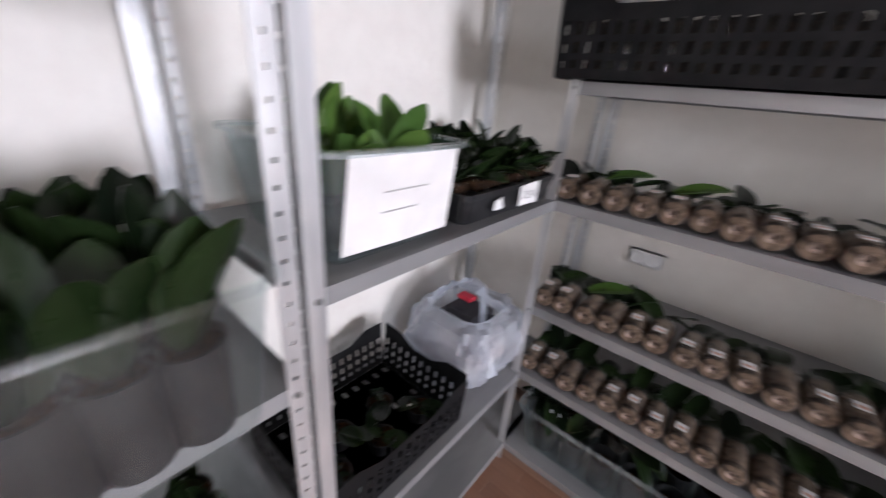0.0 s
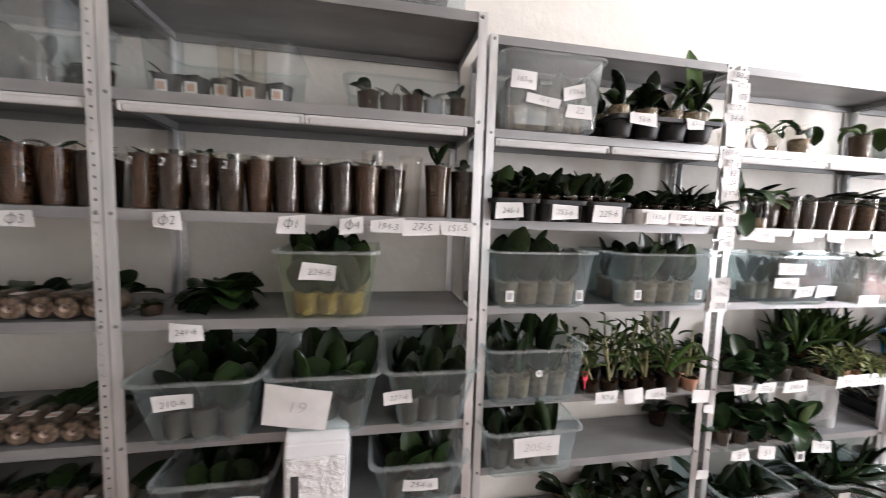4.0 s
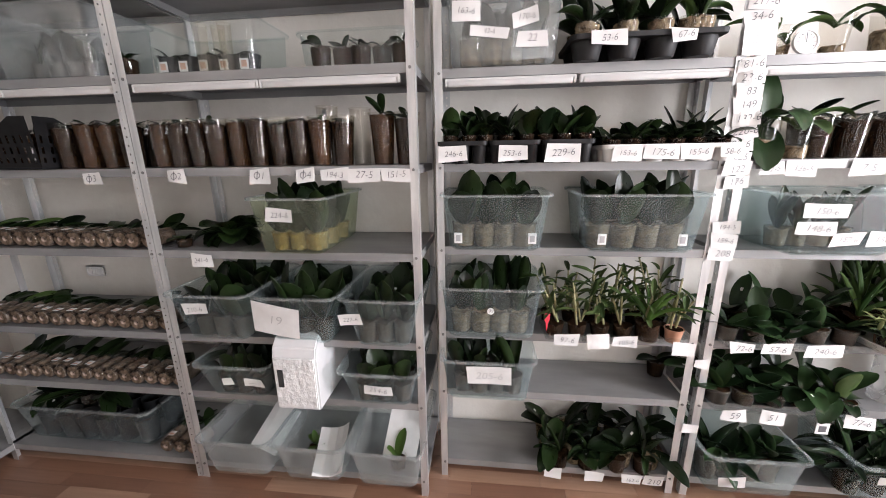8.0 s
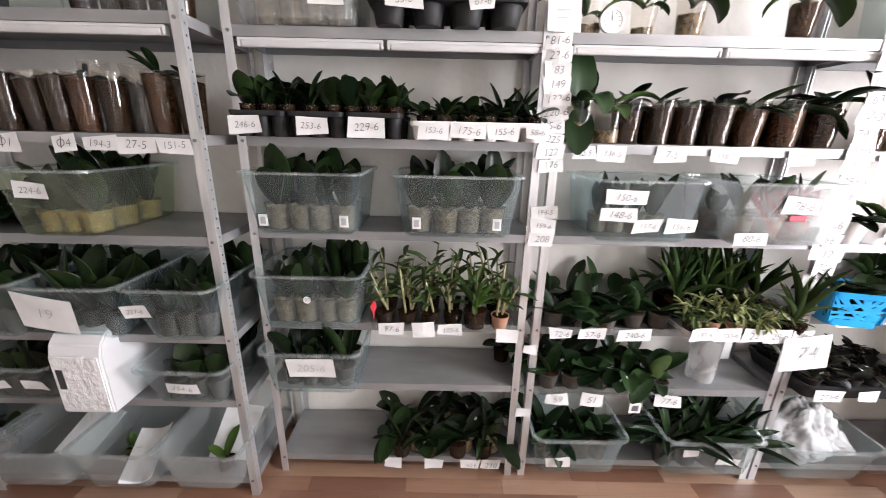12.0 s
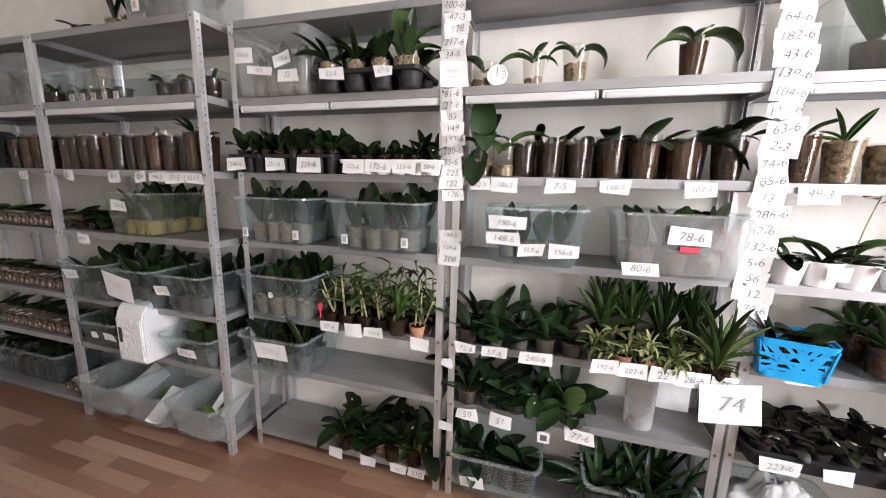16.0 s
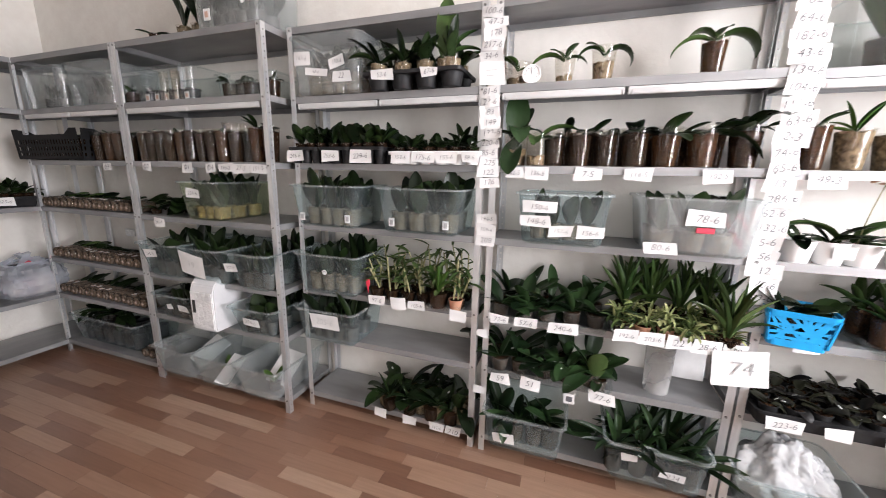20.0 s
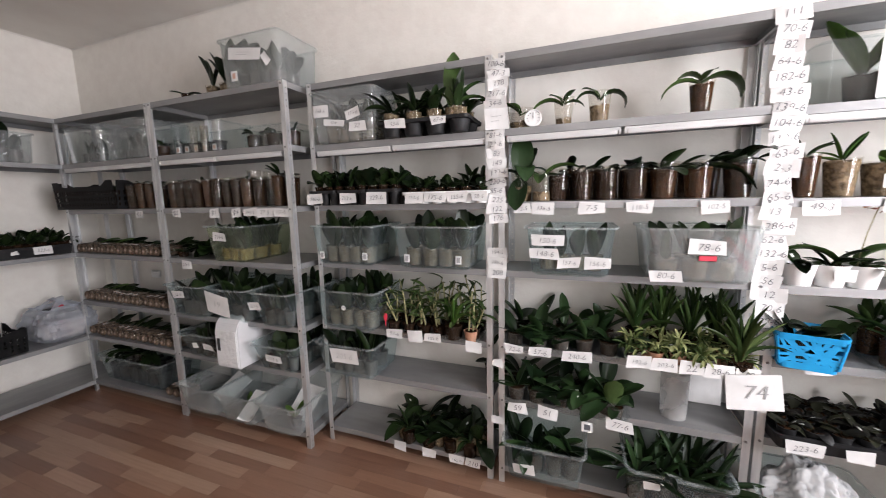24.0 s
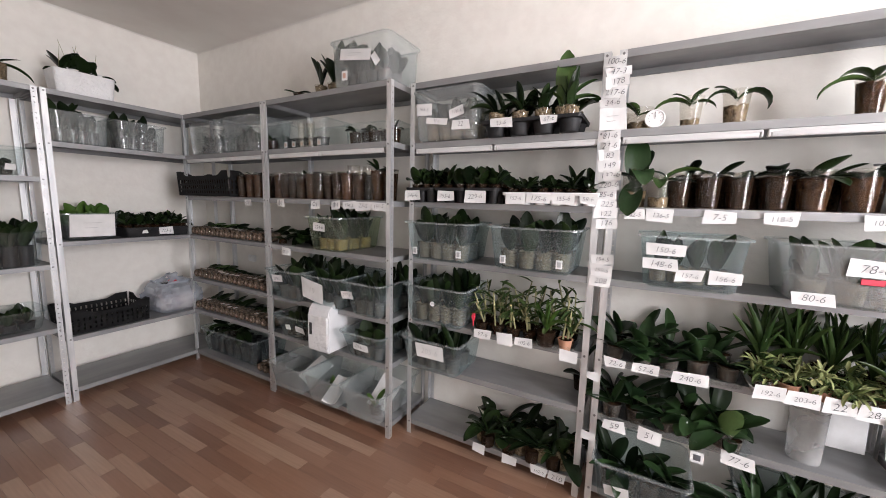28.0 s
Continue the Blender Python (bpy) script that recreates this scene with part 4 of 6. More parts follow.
for x, w, t in ((2.31, 0.085, "153-6"), (2.415, 0.11, "175-6"), (2.52, 0.095, "155-6"), (2.62, 0.07, "58-6")):
    slip(pose(x, 0.974, Z2 + 0.028), w, 0.042, t)
for (x0, x1) in ((1.70, 2.09), (2.18, 2.60)):
    bb = clear_bin(NB, x0, x1, 0.955, 0.34, Z3 + 0.001, 0.205, "frosted clear bin of tall-leaved orchids", M_BIN, 0.022)
    fill_bin(NB, x0, x1, 0.955, 0.34, Z3 + 0.006, 4, 2, DARK, (0.046, 0.037, 0.085), M_GREYPOT, M_MOSS, n=5, L=0.175, W=0.09, up=(66, 88), inset=0.05)
    for u in (-0.13, 0.13):
        st = part("sticker", box(u - 0.014, u + 0.014, -0.143, -0.141, 0.03, 0.068), M_PAPER, bb)
        part("print", box(u - 0.008, u + 0.008, -0.1445, -0.1435, 0.037, 0.060), M_INK_G, st)
bb = clear_bin(NB, 1.69, 2.08, 0.96, 0.34, Z4 + 0.001, 0.215, "frosted clear bin of orchids with a round sticker", M_BIN, 0.022)
bm = bmesh.new()
loft(bm, [circle(bm, 0.013, z, 16) for z in (0, 0.001)])
st = part("round_sticker", bm, M_PAPER, bb, at=pose(0.0, -0.156, 0.125, 90))
share("writing", text_mesh("99", 0.02, M_INK), st, pose(0, 0, 0.0016))
fill_bin(NB, 1.69, 2.08, 0.96, 0.34, Z4 + 0.006, 4, 2, DARK, (0.046, 0.037, 0.09), M_GREYPOT, M_MOSS, n=4, L=0.18, W=0.065, up=(62, 88), inset=0.05)
clear_bin(NB, 1.69, 2.065, 0.945, 0.34, Z5 + 0.001, 0.19, "frosted clear bin with a large handwritten label", M_BIN, 0.022, [("205-6", 0.005, 0.13, 0.17, 0.085, 0, 0.045)])
fill_bin(NB, 1.69, 2.065, 0.945, 0.34, Z5 + 0.006, 4, 2, DARK, (0.042, 0.034, 0.08), n=4, L=0.17, W=0.06, up=(60, 84), inset=0.05)


def low_tray(base, x0, x1, yf, d, z, label, h=0.03, material=None):
    o = thing("shallow_tray", base @ pose((x0 + x1) / 2, yf + d / 2, z), label, "tray")
    w = x1 - x0
    bm = bmesh.new()
    loft(bm, [ring(bm, w - 0.02, d - 0.02, 0.02, 0), ring(bm, w - 0.004, d - 0.004, 0.025, h - 0.006), ring(bm, w + 0.006, d + 0.006, 0.03, h), ring(bm, w - 0.008, d - 0.008, 0.024, h), ring(bm, w - 0.024, d - 0.024, 0.018, 0.003)])
    part("body", bm, material or M_CLEAR, o, smooth=True)
    return o


def cane_plant(m, label, n=5, h=0.22, p=(0.038, 0.03, 0.048), pot_mat=None, material=None, L=0.085, W=0.02):
    """Upright canes with narrow alternate leaves."""
    o = thing("cane_orchid", m, label, "plant", "cane orchids in the clear tray")
    pot(o, *p, pot_mat or M_CUP, M_BARK)
    for k in range(n):
        a, ln = RND.uniform(0, 360), h * RND.uniform(0.6, 1.0)
        tiltx, tilty = RND.uniform(-24, 24), RND.uniform(-24, 24)
        r0 = 0.5 * p[1]
        bm = bmesh.new()
        loft(bm, [circle(bm, r, z, 7) for r, z in ((0.004, 0), (0.0055, ln * 0.4), (0.003, ln))])
        mm = pose(r0 * math.cos(a), r0 * math.sin(a), p[2] * 0.9, tiltx, tilty)
        st = part("cane", bm, M_STEM, o, smooth=True, at=mm)
        for j in range(4):
            s = 0.35 + 0.65 * j / 3 + RND.uniform(-0.08, 0)
            share("leaf", get_leaf("strap", 0.5, material or M_LEAF_M), st, pose(0, 0, ln * s, 0, 0, 180 * (j % 2) + RND.uniform(-30, 30) + a) @ pose(0, 0, 0, RND.uniform(-10, 70)) @ Matrix.Diagonal((W, L * RND.uniform(0.6, 1.1), L, 1)))
    return o


low_tray(NB, 2.085, 2.61, 1.0, 0.28, Z4, "clear shallow plastic tray on the shelf")
for i in range(6):
    for j in range(2):
        cane_plant(pose(2.135 + 0.085 * i, 1.06 + 0.12 * j, Z4 + 0.005), "cane orchid with narrow light green leaves", 3 if j == 0 else 4, 0.15 + 0.07 * j + RND.uniform(-0.02, 0.04))
orchid(pose(2.47, 1.04, Z4 + 0.005), "fan of narrow light green leaves in a clear pot", (0.045, 0.038, 0.07), n=8, L=0.17, W=0.022, up=(45, 85), shape="strap", material=M_LEAF_B)
o = thing("red_tag", pose(2.10, 1.03, Z4 + 0.03), "red plastic plant tag between the bin and the canes", "tag")
bm = bmesh.new()
loft(bm, [ring(bm, w, 0.004, 0.0018, z, 2) for w, z in ((0.004, 0), (0.008, 0.03), (0.02, 0.04), (0.022, 0.065), (0.014, 0.07))])
part("blade", bm, M_RED, o)
cane_plant(pose(2.56, 1.03, Z4 + 0.005), "cane orchid in a small terracotta pot", 2, 0.2, (0.032, 0.024, 0.05), M_TERRA)
for x, w, t in ((2.17, 0.085, "97-6"), (2.285, 0.08, ""), (2.38, 0.09, "105-6"), (2.585, 0.085, "")):
    slip(pose(x, 0.992, Z4 + 0.012 - 0.02 * (x > 2.5), 0, RND.uniform(-3, 3)), w, 0.042 if t else 0.055, t)
orchid(pose(2.615, 1.235, Z5), "dark orchid at the end of an empty shelf", n=5, L=0.10, W=0.05, up=(10, 60))
tray_plants(NB, 2.10, 2.62, 1.04, 0.25, Z6, 5, 2, "leafy dark orchid on the lowest shelf", 6, 0.17, 0.07, (5, 70), (0.045, 0.036, 0.075), None, M_MOSS)
tray_plants(NB, 2.14, 2.60, 1.02, 0.10, Z6, 4, 1, "strappy dark orchid on the lowest shelf", 6, 0.15, 0.03, (20, 80), (0.04, 0.034, 0.07), shape="strap")
for x, w, t in ((2.16, 0.075, ""), (2.33, 0.08, ""), (2.48, 0.08, "162-6"), (2.565, 0.075, "210")):
    slip(pose(x, YC - 0.03, Z6 - 0.005, 0, RND.uniform(-4, 4)), w, 0.05, t)

# ---- things: the second shallow unit ----
def round_dial(m):
    o = thing("round_thermometer", m, "round white dial thermometer leaning on a cup", "thermometer")
    bm = bmesh.new()
    loft(bm, [circle(bm, r, z, 28) for r, z in ((0.034, 0), (0.036, 0.003), (0.036, 0.012), (0.032, 0.013), (0.031, 0.010))])
    part("case", bm, M_WPLAST, o, at=pose(0, 0, 0.036, 90))
    part("needle", box(-0.001, 0.001, -0.0125, -0.0115, 0.034, 0.056), M_INK, o)
    for k in range(9):
        a = radians(-30 + k * 30)
        part("mark", box(-0.001, 0.001, -0.0115, -0.0108, 0.021, 0.026), M_INK, o, at=pose(0, 0, 0.036, 0, math.degrees(a) - 90, 0))
    return o


CL = "orchid in a tall clear cup with long arching leaves"
arching(pose(2.775, 1.13, Z1), "orchid in a wide clear bowl", (0.06, 0.045, 0.085), M_CUP, M_MOSS, ((80, 62, 0.17, 0.032, 1.6), (-60, 25, 0.10, 0.03, 1.2), (150, 50, 0.09, 0.03, 1.0)), 0.35)
round_dial(pose(2.835, 1.075, Z1, -8))
arching(pose(2.955, 1.13, Z1), CL, (0.042, 0.031, 0.115), M_CUP, M_MOSS, ((92, 44, 0.155, 0.04, 1.9), (-84, 34, 0.09, 0.034, 1.6), (60, 62, 0.09, 0.03, 0.9), (-140, 50, 0.08, 0.03, 0.8)), 0.25)
arching(pose(3.095, 1.12, Z1), CL, (0.045, 0.034, 0.12), M_CUP, M_MOSS, ((-88, 60, 0.14, 0.07, 2.9), (88, 68, 0.12, 0.034, 2.6), (60, 70, 0.10, 0.04, 1.2)), 0.55)
arching(pose(3.45, 1.13, Z1), CL, (0.042, 0.031, 0.12), M_CUP, M_BARK_R, ((94, 40, 0.16, 0.028, 2.0), (84, 84, 0.11, 0.07, 2.6), (-90, 38, 0.17, 0.085, 2.3), (-50, 62, 0.10, 0.04, 0.9)), 0.9)
arching(pose(2.785, 1.11, Z2), "tall broad-leaved orchid in a clear pot", (0.05, 0.04, 0.13), M_CUP, M_MOSS, ((12, 86, 0.21, 0.10, 0.15), (-30, 72, 0.17, 0.085, 0.5), (168, -50, 0.16, 0.09, 0.4), (195, 64, 0.17, 0.085, 2.6), (100, 40, 0.13, 0.08, 1.4), (-110, 50, 0.12, 0.07, 1.6)), 0.5, M_LEAF_D)
arching(pose(2.872, 1.085, Z2), "orchid with arching leaves in a clear cup", (0.045, 0.036, 0.125), M_CUP, M_MOSS, ((-88, 60, 0.19, 0.042, 1.7), (80, 50, 0.12, 0.034, 1.3), (-40, 30, 0.12, 0.035, 1.2), (180, 20, 0.13, 0.05, 1.2)), 0.3)
cup_row([2.94, 3.035, 3.13], 1.095, Z2, (0.046, 0.036, 0.135), (M_BARK,), 3, 0.07, 0.022, (15, 60), "clear cup of dark bark with a thin seedling", levels=(0.78, 0.84, 0.9))
cup_row([3.235, 3.335, 3.45, 3.575], 1.095, Z2, (0.052, 0.039, 0.14), (M_BARK, M_BARK_R, M_BARK_R, M_BARK), 4, 0.17, 0.06, (5, 50), "clear cup of bark with a long-leaved orchid", turn=85, levels=(0.72, 0.8, 0.86))
cup_row([2.98, 3.08, 3.18, 3.29, 3.40, 3.51, 3.62], 1.21, Z2, (0.05, 0.038, 0.14), (M_BARK,), 3, 0.10, 0.04, (15, 55), "clear cup of bark behind the front row")
for x, w, t in ((2.795, 0.07, "42-5"), (2.885, 0.09, "136-5"), (3.075, 0.095, "7-5"), (3.25, 0.095, "118-5"), (3.50, 0.09, "102-5")):
    slip(pose(x, YC - 0.004, Z2 - 0.03), w, 0.045, t)
clear_bin(NB, 2.815, 3.175, 0.945, 0.34, Z3 + 0.001, 0.205, "clear bin of orchids with four paper labels", M_BIN, 0.02, [("150-6", -0.085, 0.15, 0.125, 0.04, 1), ("148-6", -0.095, 0.095, 0.115, 0.045, -1), ("157-6", 0.0, 0.06, 0.085, 0.045, 0), ("156-6", 0.105, 0.06, 0.095, 0.045, 0)])
fill_bin(NB, 2.815, 3.175, 0.945, 0.34, Z3 + 0.006, 4, 1, "narrow-leaved orchid in a clear bin", (0.036, 0.03, 0.065), M_GREYPOT, M_MOSS, n=7, L=0.12, W=0.045, up=(40, 85))
bb = clear_bin(NB, 3.255, 3.64, 0.945, 0.34, Z3 + 0.001, 0.205, "milky bin of orchids with a red-marked label", M_MILK, 0.02, [("78-6", 0.015, 0.135, 0.11, 0.055, 0), ("80-6", -0.11, 0.025, 0.11, 0.045, -2)])
part("red_mark", box(-0.01, 0.045, -0.1535, -0.150, 0.085, 0.105, 0.004), M_RED, bb, "red label strip")
fill_bin(NB, 3.255, 3.64, 0.945, 0.34, Z3 + 0.006, 3, 2, "broad-leaved orchid in a clear bin", (0.045, 0.036, 0.075), M_GREYPOT, M_MOSS, n=4, L=0.13, W=0.07, up=(45, 85))
low_tray(NB, 2.72, 3.21, 0.99, 0.30, Z4, "clear shallow plastic tray on the shelf", 0.028)
tray_plants(NB, 2.72, 3.21, 1.0, 0.28, Z4 + 0.005, 5, 2, "orchid with wide glossy leaves in a small pot", 6, 0.155, 0.066, (-5, 78), (0.038, 0.032, 0.055), M_GREYPOT, M_BARK, material=M_LEAF_D)
for x, w, t in ((2.775, 0.085, "72-6"), (2.885, 0.10, "57-6"), (3.035, 0.12, "240-6")):
    slip(pose(x, 0.985, Z4 + 0.01), w, 0.042, t)
low_tray(NB, 3.22, 3.66, 0.975, 0.30, Z4 + 0.001, "white shallow tray under bushy plants", 0.028, M_WPLAST)
tray_plants(NB, 3.22, 3.64, 1.12, 0.17, Z4 + 0.005, 4, 2, "strappy olive green orchid in a pot", 11, 0.235, 0.017, (58, 89), (0.042, 0.034, 0.07), shape="strap", spread=80, material=M_LEAF_O)
for i in range(9):
    o = thing("variegated_plant", pose(3.245 + 0.042 * i + RND.uniform(-0.01, 0.01), 1.015 + 0.055 * (i % 2) + RND.uniform(-0.012, 0.012), Z4 + 0.005, 0, 0, RND.uniform(0, 90)), "low bushy plant with pale variegated leaves", "plant", "bushy variegated plants")
    pot(o, 0.03, 0.024, 0.05, M_TERRA if i % 3 else M_GREYPOT, M_BARK)
    for k in range(8):
        leaves(o, 0.045 + 0.012 * k * RND.random(), 7, 0.05 * RND.uniform(0.7, 1.3), 0.010 * RND.uniform(0.8, 1.5), (-35, 75), "strap", M_LEAF_Y if (i + k) % 3 else M_LEAF_M, spread=90, tag=0.02, reach=0.012, cx=RND.uniform(-0.03, 0.03), cy=RND.uniform(-0.025, 0.025))
orchid(pose(3.60, 1.0, Z4 + 0.005), "tall fan of bright strap leaves in a small pot", (0.042, 0.032, 0.06), n=17, L=0.21, W=0.012, up=(58, 88), shape="strap", material=M_LEAF_M, spread=85)
for x, w, t in ((3.265, 0.085, "192-6"), (3.355, 0.09, "203-6"), (3.44, 0.08, "22"), (3.53, 0.09, "28-6"), (3.615, 0.07, "19")):
    slip(pose(x, 0.966, Z4 + 0.028), w, 0.05, t)
slip(pose(3.635, 0.955, Z4 - 0.03, 0, -6), 0.165, 0.13, "74", size=0.075, ink=M_INK_G, label="large white paper sheet marked 74 hanging on the post")
low_tray(NB, 2.72, 3.25, 0.99, 0.28, Z5, "clear shallow plastic tray of orchids", 0.028)
tray_plants(NB, 2.72, 3.22, 1.0, 0.26, Z5 + 0.005, 5, 2, "orchid with broad arching dark leaves", 6, 0.15, 0.068, (-5, 75), (0.042, 0.034, 0.06), M_GREYPOT, M_BARK, material=M_LEAF_D)
for x, w, t in ((2.79, 0.085, "59"), (2.92, 0.085, "51"), (3.21, 0.10, "77-6")):
    slip(pose(x, 0.982, Z5 - 0.0, 0, RND.uniform(-5, 5)), w, 0.05, t)
o = arching(pose(3.195, 1.035, Z5 + 0.005), "orchid with one pale upright rounded leaf in a small pot", (0.034, 0.028, 0.05), M_GREYPOT, M_BARK, ((165, 5, 0.07, 0.042, 0.8), (80, 45, 0.09, 0.05, 0.9), (-70, 20, 0.08, 0.045, 1.0)), 0.9, M_LEAF_D)
share("leaf", get_leaf("oval", 0.3, M_LEAF_M), o, pose(-0.01, 0, 0.055, 0, 0, 185) @ pose(0, 0, 0, 86) @ Matrix.Diagonal((0.08, 0.125, 0.125, 1)))
o = thing("clip_tag", pose(3.085, 0.975, Z5 - 0.01), "small clear tag holder with a printed square", "tag")
part("holder", box(-0.035, 0.035, 0, 0.003, 0.0, 0.045, 0.001), M_CLEAR, o)
part("card", box(-0.022, 0.022, -0.002, 0, -0.04, 0.005), M_PAPER, o)
part("print", box(-0.012, 0.012, -0.003, -0.0022, -0.03, -0.006), M_INK, o)
o = thing("clear_jar", pose(3.43, 1.14, Z5), "tall empty clear plastic jar on the bare shelf", "jar")
pot(o, 0.055, 0.05, 0.20, clear("milky_jar_plastic", (0.95, 0.95, 0.95), 0.3, (0.85, 0.85, 0.84), 0.2, 0.1), name="jar")
slip(pose(3.57, 1.25, Z5 + 0.10), 0.12, 0.17, "", label="white card leaning against the wall")
for x0, x1, z, sl in ((2.715, 3.09, Z6, [("", -0.08, 0.07, 0.09, 0.05, -6)]), (3.235, 3.63, Z6, [("", -0.10, 0.13, 0.06, 0.03), ("234", 0.06, 0.09, 0.095, 0.042)])):
    clear_bin(NB, x0, x1, 0.95, 0.34, z + 0.001, 0.19, "frosted clear bin of leafy orchids on the lowest shelf", M_BIN, 0.02, sl)
for x, t in ((2.79, 30), (2.86, 140), (2.95, 80), (3.02, 100)):
    orchid(pose(x, 1.08, Z6 + 0.006), "orchid with long drooping leaves over the bin rim", (0.045, 0.036, 0.10), M_GREYPOT, M_BARK, 7, 0.19, 0.055, (10, 82), turn=t, material=M_LEAF_D)
for k in range(7):
    orchid(pose(3.29 + 0.047 * k, 1.05 + 0.1 * (k % 2), Z6 + 0.006), "strappy dark orchid crowding its bin", (0.042, 0.034, 0.10), M_GREYPOT, M_BARK, 9, 0.22, 0.03, (20, 85), shape="strap", spread=70, material=M_LEAF_D)
orchid(pose(3.52, 1.02, Z6 + 0.006), "orchid with a long leaf reaching out of the bin", (0.042, 0.034, 0.11), M_GREYPOT, M_BARK, 4, 0.30, 0.04, (15, 35), shape="strap", turn=-80)

# ---- things: the last unit and the window end ----
E1, E2, E3, E4, E5 = 1.68, 1.37, 1.06, 0.78, 0.465
clear_bin(NB, 3.76, 4.24, 1.06, 0.25, E1, 0.20, "wide clear plastic box with a large paper sheet on its front", M_CLEAR, 0.014, [("~", 0.065, 0.12, 0.30, 0.22, 0)])
orchid(pose(3.93, 1.18, E1 + 0.006), "orchid with a large bright leaf in the box", (0.05, 0.04, 0.1), n=4, L=0.22, W=0.06, up=(50, 80), material=M_LEAF_B)
orchid(pose(4.10, 1.18, E1 + 0.006), "orchid with arching leaves in the box", (0.05, 0.04, 0.1), n=4, L=0.20, W=0.04, up=(35, 70))
o = thing("white_pot", pose(4.27, 1.13, Z0), "white pot with a printed band on the top shelf", "pot")
pot(o, 0.06, 0.045, 0.11, M_WPLAST, M_BARK)
part("band", box(-0.03, 0.03, -0.0605, -0.058, 0.02, 0.05, 0.001), M_PAPER, o)
for x, rt, h, fl, pm, n, L, ml in ((3.775, 0.045, 0.15, M_BARK_R, M_CUP, 4, 0.12, M_LEAF), (3.875, 0.05, 0.13, M_MOSS, M_CUP, 5, 0.10, M_LEAF_B), (3.985, 0.058, 0.115, M_MOSS, M_CUP, 5, 0.08, M_LEAF_B), (4.085, 0.04, 0.10, M_MOSS, M_GREYPOT, 6, 0.09, M_LEAF), (4.14, 0.036, 0.08, M_BARK, M_GREYPOT, 8, 0.09, M_LEAF), (4.22, 0.045, 0.085, M_BARK, M_TERRA, 10, 0.12, M_LEAF_B), (4.36, 0.065, 0.10, M_MOSS, M_GREYPOT, 6, 0.07, M_LEAF_B), (4.46, 0.035, 0.10, M_MOSS, M_CUP, 4, 0.06, M_LEAF), (4.54, 0.055, 0.12, M_LEAF_O, M_CUP, 4, 0.06, M_LEAF_O)):
    o = orchid(pose(x, 1.12, E2, 0, 0, 0), "potted orchid in a mixed row of pots", (rt, rt * 0.76, h), pm, fl, n, L, 0.035, (20, 75), "mixed row of pots", material=ml)
    if x in (3.985, 4.22):
        part("sticker", box(-0.03, 0.03, -rt - 0.003, -rt - 0.001, 0.03, 0.075, 0.0008), M_PAPER, o)
for x, w, t in ((3.80, 0.10, "49-3"), (4.0, 0.09, "")):
    slip(pose(x, YC - 0.004, E2 - 0.03), w, 0.05, t)


def white_trough(m, cols, label, rt=0.05):
    o = thing("white_planter", m, label, "planter")
    for k in range(cols):
        part("cup", cup_mesh(rt, rt * 0.72, 0.075), M_WPLAST, o, smooth=True, at=pose((k - (cols - 1) / 2) * rt * 1.75, 0, 0))
        part("substrate", fill_mesh(rt, rt * 0.72, 0.068), M_BARK, o, smooth=True, at=pose((k - (cols - 1) / 2) * rt * 1.75, 0, 0))
    return o


o = white_trough(pose(3.865, 1.09, E3), 3, "white scalloped triple planter with orchids")
for k in range(3):
    leaves(o, 0.07, 6, 0.11, 0.04, (5, 65), cx=(k - 1) * 0.0875)
for az, ln, cx in ((85, 0.20, 0.02), (-85, 0.22, 0.06)):
    share("leaf", get_leaf("oval", 1.9, M_LEAF_O), o, pose(cx, 0, 0.075, 0, 0, az) @ pose(0, 0, 0, 62) @ Matrix.Diagonal((0.055, ln, ln, 1)))
part("label", sheet_mesh(0.06, 0.04, RND), M_PAPER, o, at=pose(0.02, -0.052, 0.045, 12))
sp = bmesh.new()
loft(sp, [circle(sp, 0.002, z, 6, 0.012 * z * z * 40, 0) for z in (0, 0.06, 0.12, 0.18, 0.22)])
part("flower_spike", sp, M_STEM, o, smooth=True, at=pose(0.07, 0, 0.07, 0, 4))
for k in range(3):
    part("flower", leaf_mesh("oval", 0.5), vary(mat("faded_flower", (0.45, 0.2, 0.1), 0.7), 30, (0.35, 0.14, 0.08), (0.6, 0.35, 0.2)) if k == 0 else M_TERRA, o, at=pose(0.085 + 0.012 * k, 0, 0.28 - 0.012 * k, 20 * k, 10, 120 * k) @ Matrix.Diagonal((0.02, 0.03, 0.03, 1)))
o = white_trough(pose(4.075, 1.09, E3), 1, "white round planter with a pale plant", 0.065)
leaves(o, 0.07, 12, 0.09, 0.028, (30, 80), "strap", M_LEAF_Y, spread=90, tag=0)
o = thing("empty_cup", pose(4.19, 1.10, E3), "clear empty plastic cup on the shelf", "cup", "empty clear cups")
pot(o, 0.045, 0.036, 0.085, M_CUP, name="cup")
arching(pose(4.375, 1.12, E3), "large orchid with long arching leaves in a clear pot", (0.072, 0.058, 0.115), M_GREYPOT, M_BARK_R, ((92, 62, 0.20, 0.05, 2.6), (-88, 62, 0.20, 0.055, 2.6), (60, 76, 0.14, 0.05, 1.0), (-60, 44, 0.18, 0.05, 1.5)), 0.85, M_LEAF)
low_tray(NB, 4.30, 4.56, 1.0, 0.06, E3, "white strip tray on the shelf", 0.03, M_WPLAST)
slip(pose(4.28, YC - 0.004, E3 - 0.022), 0.10, 0.05, "~")


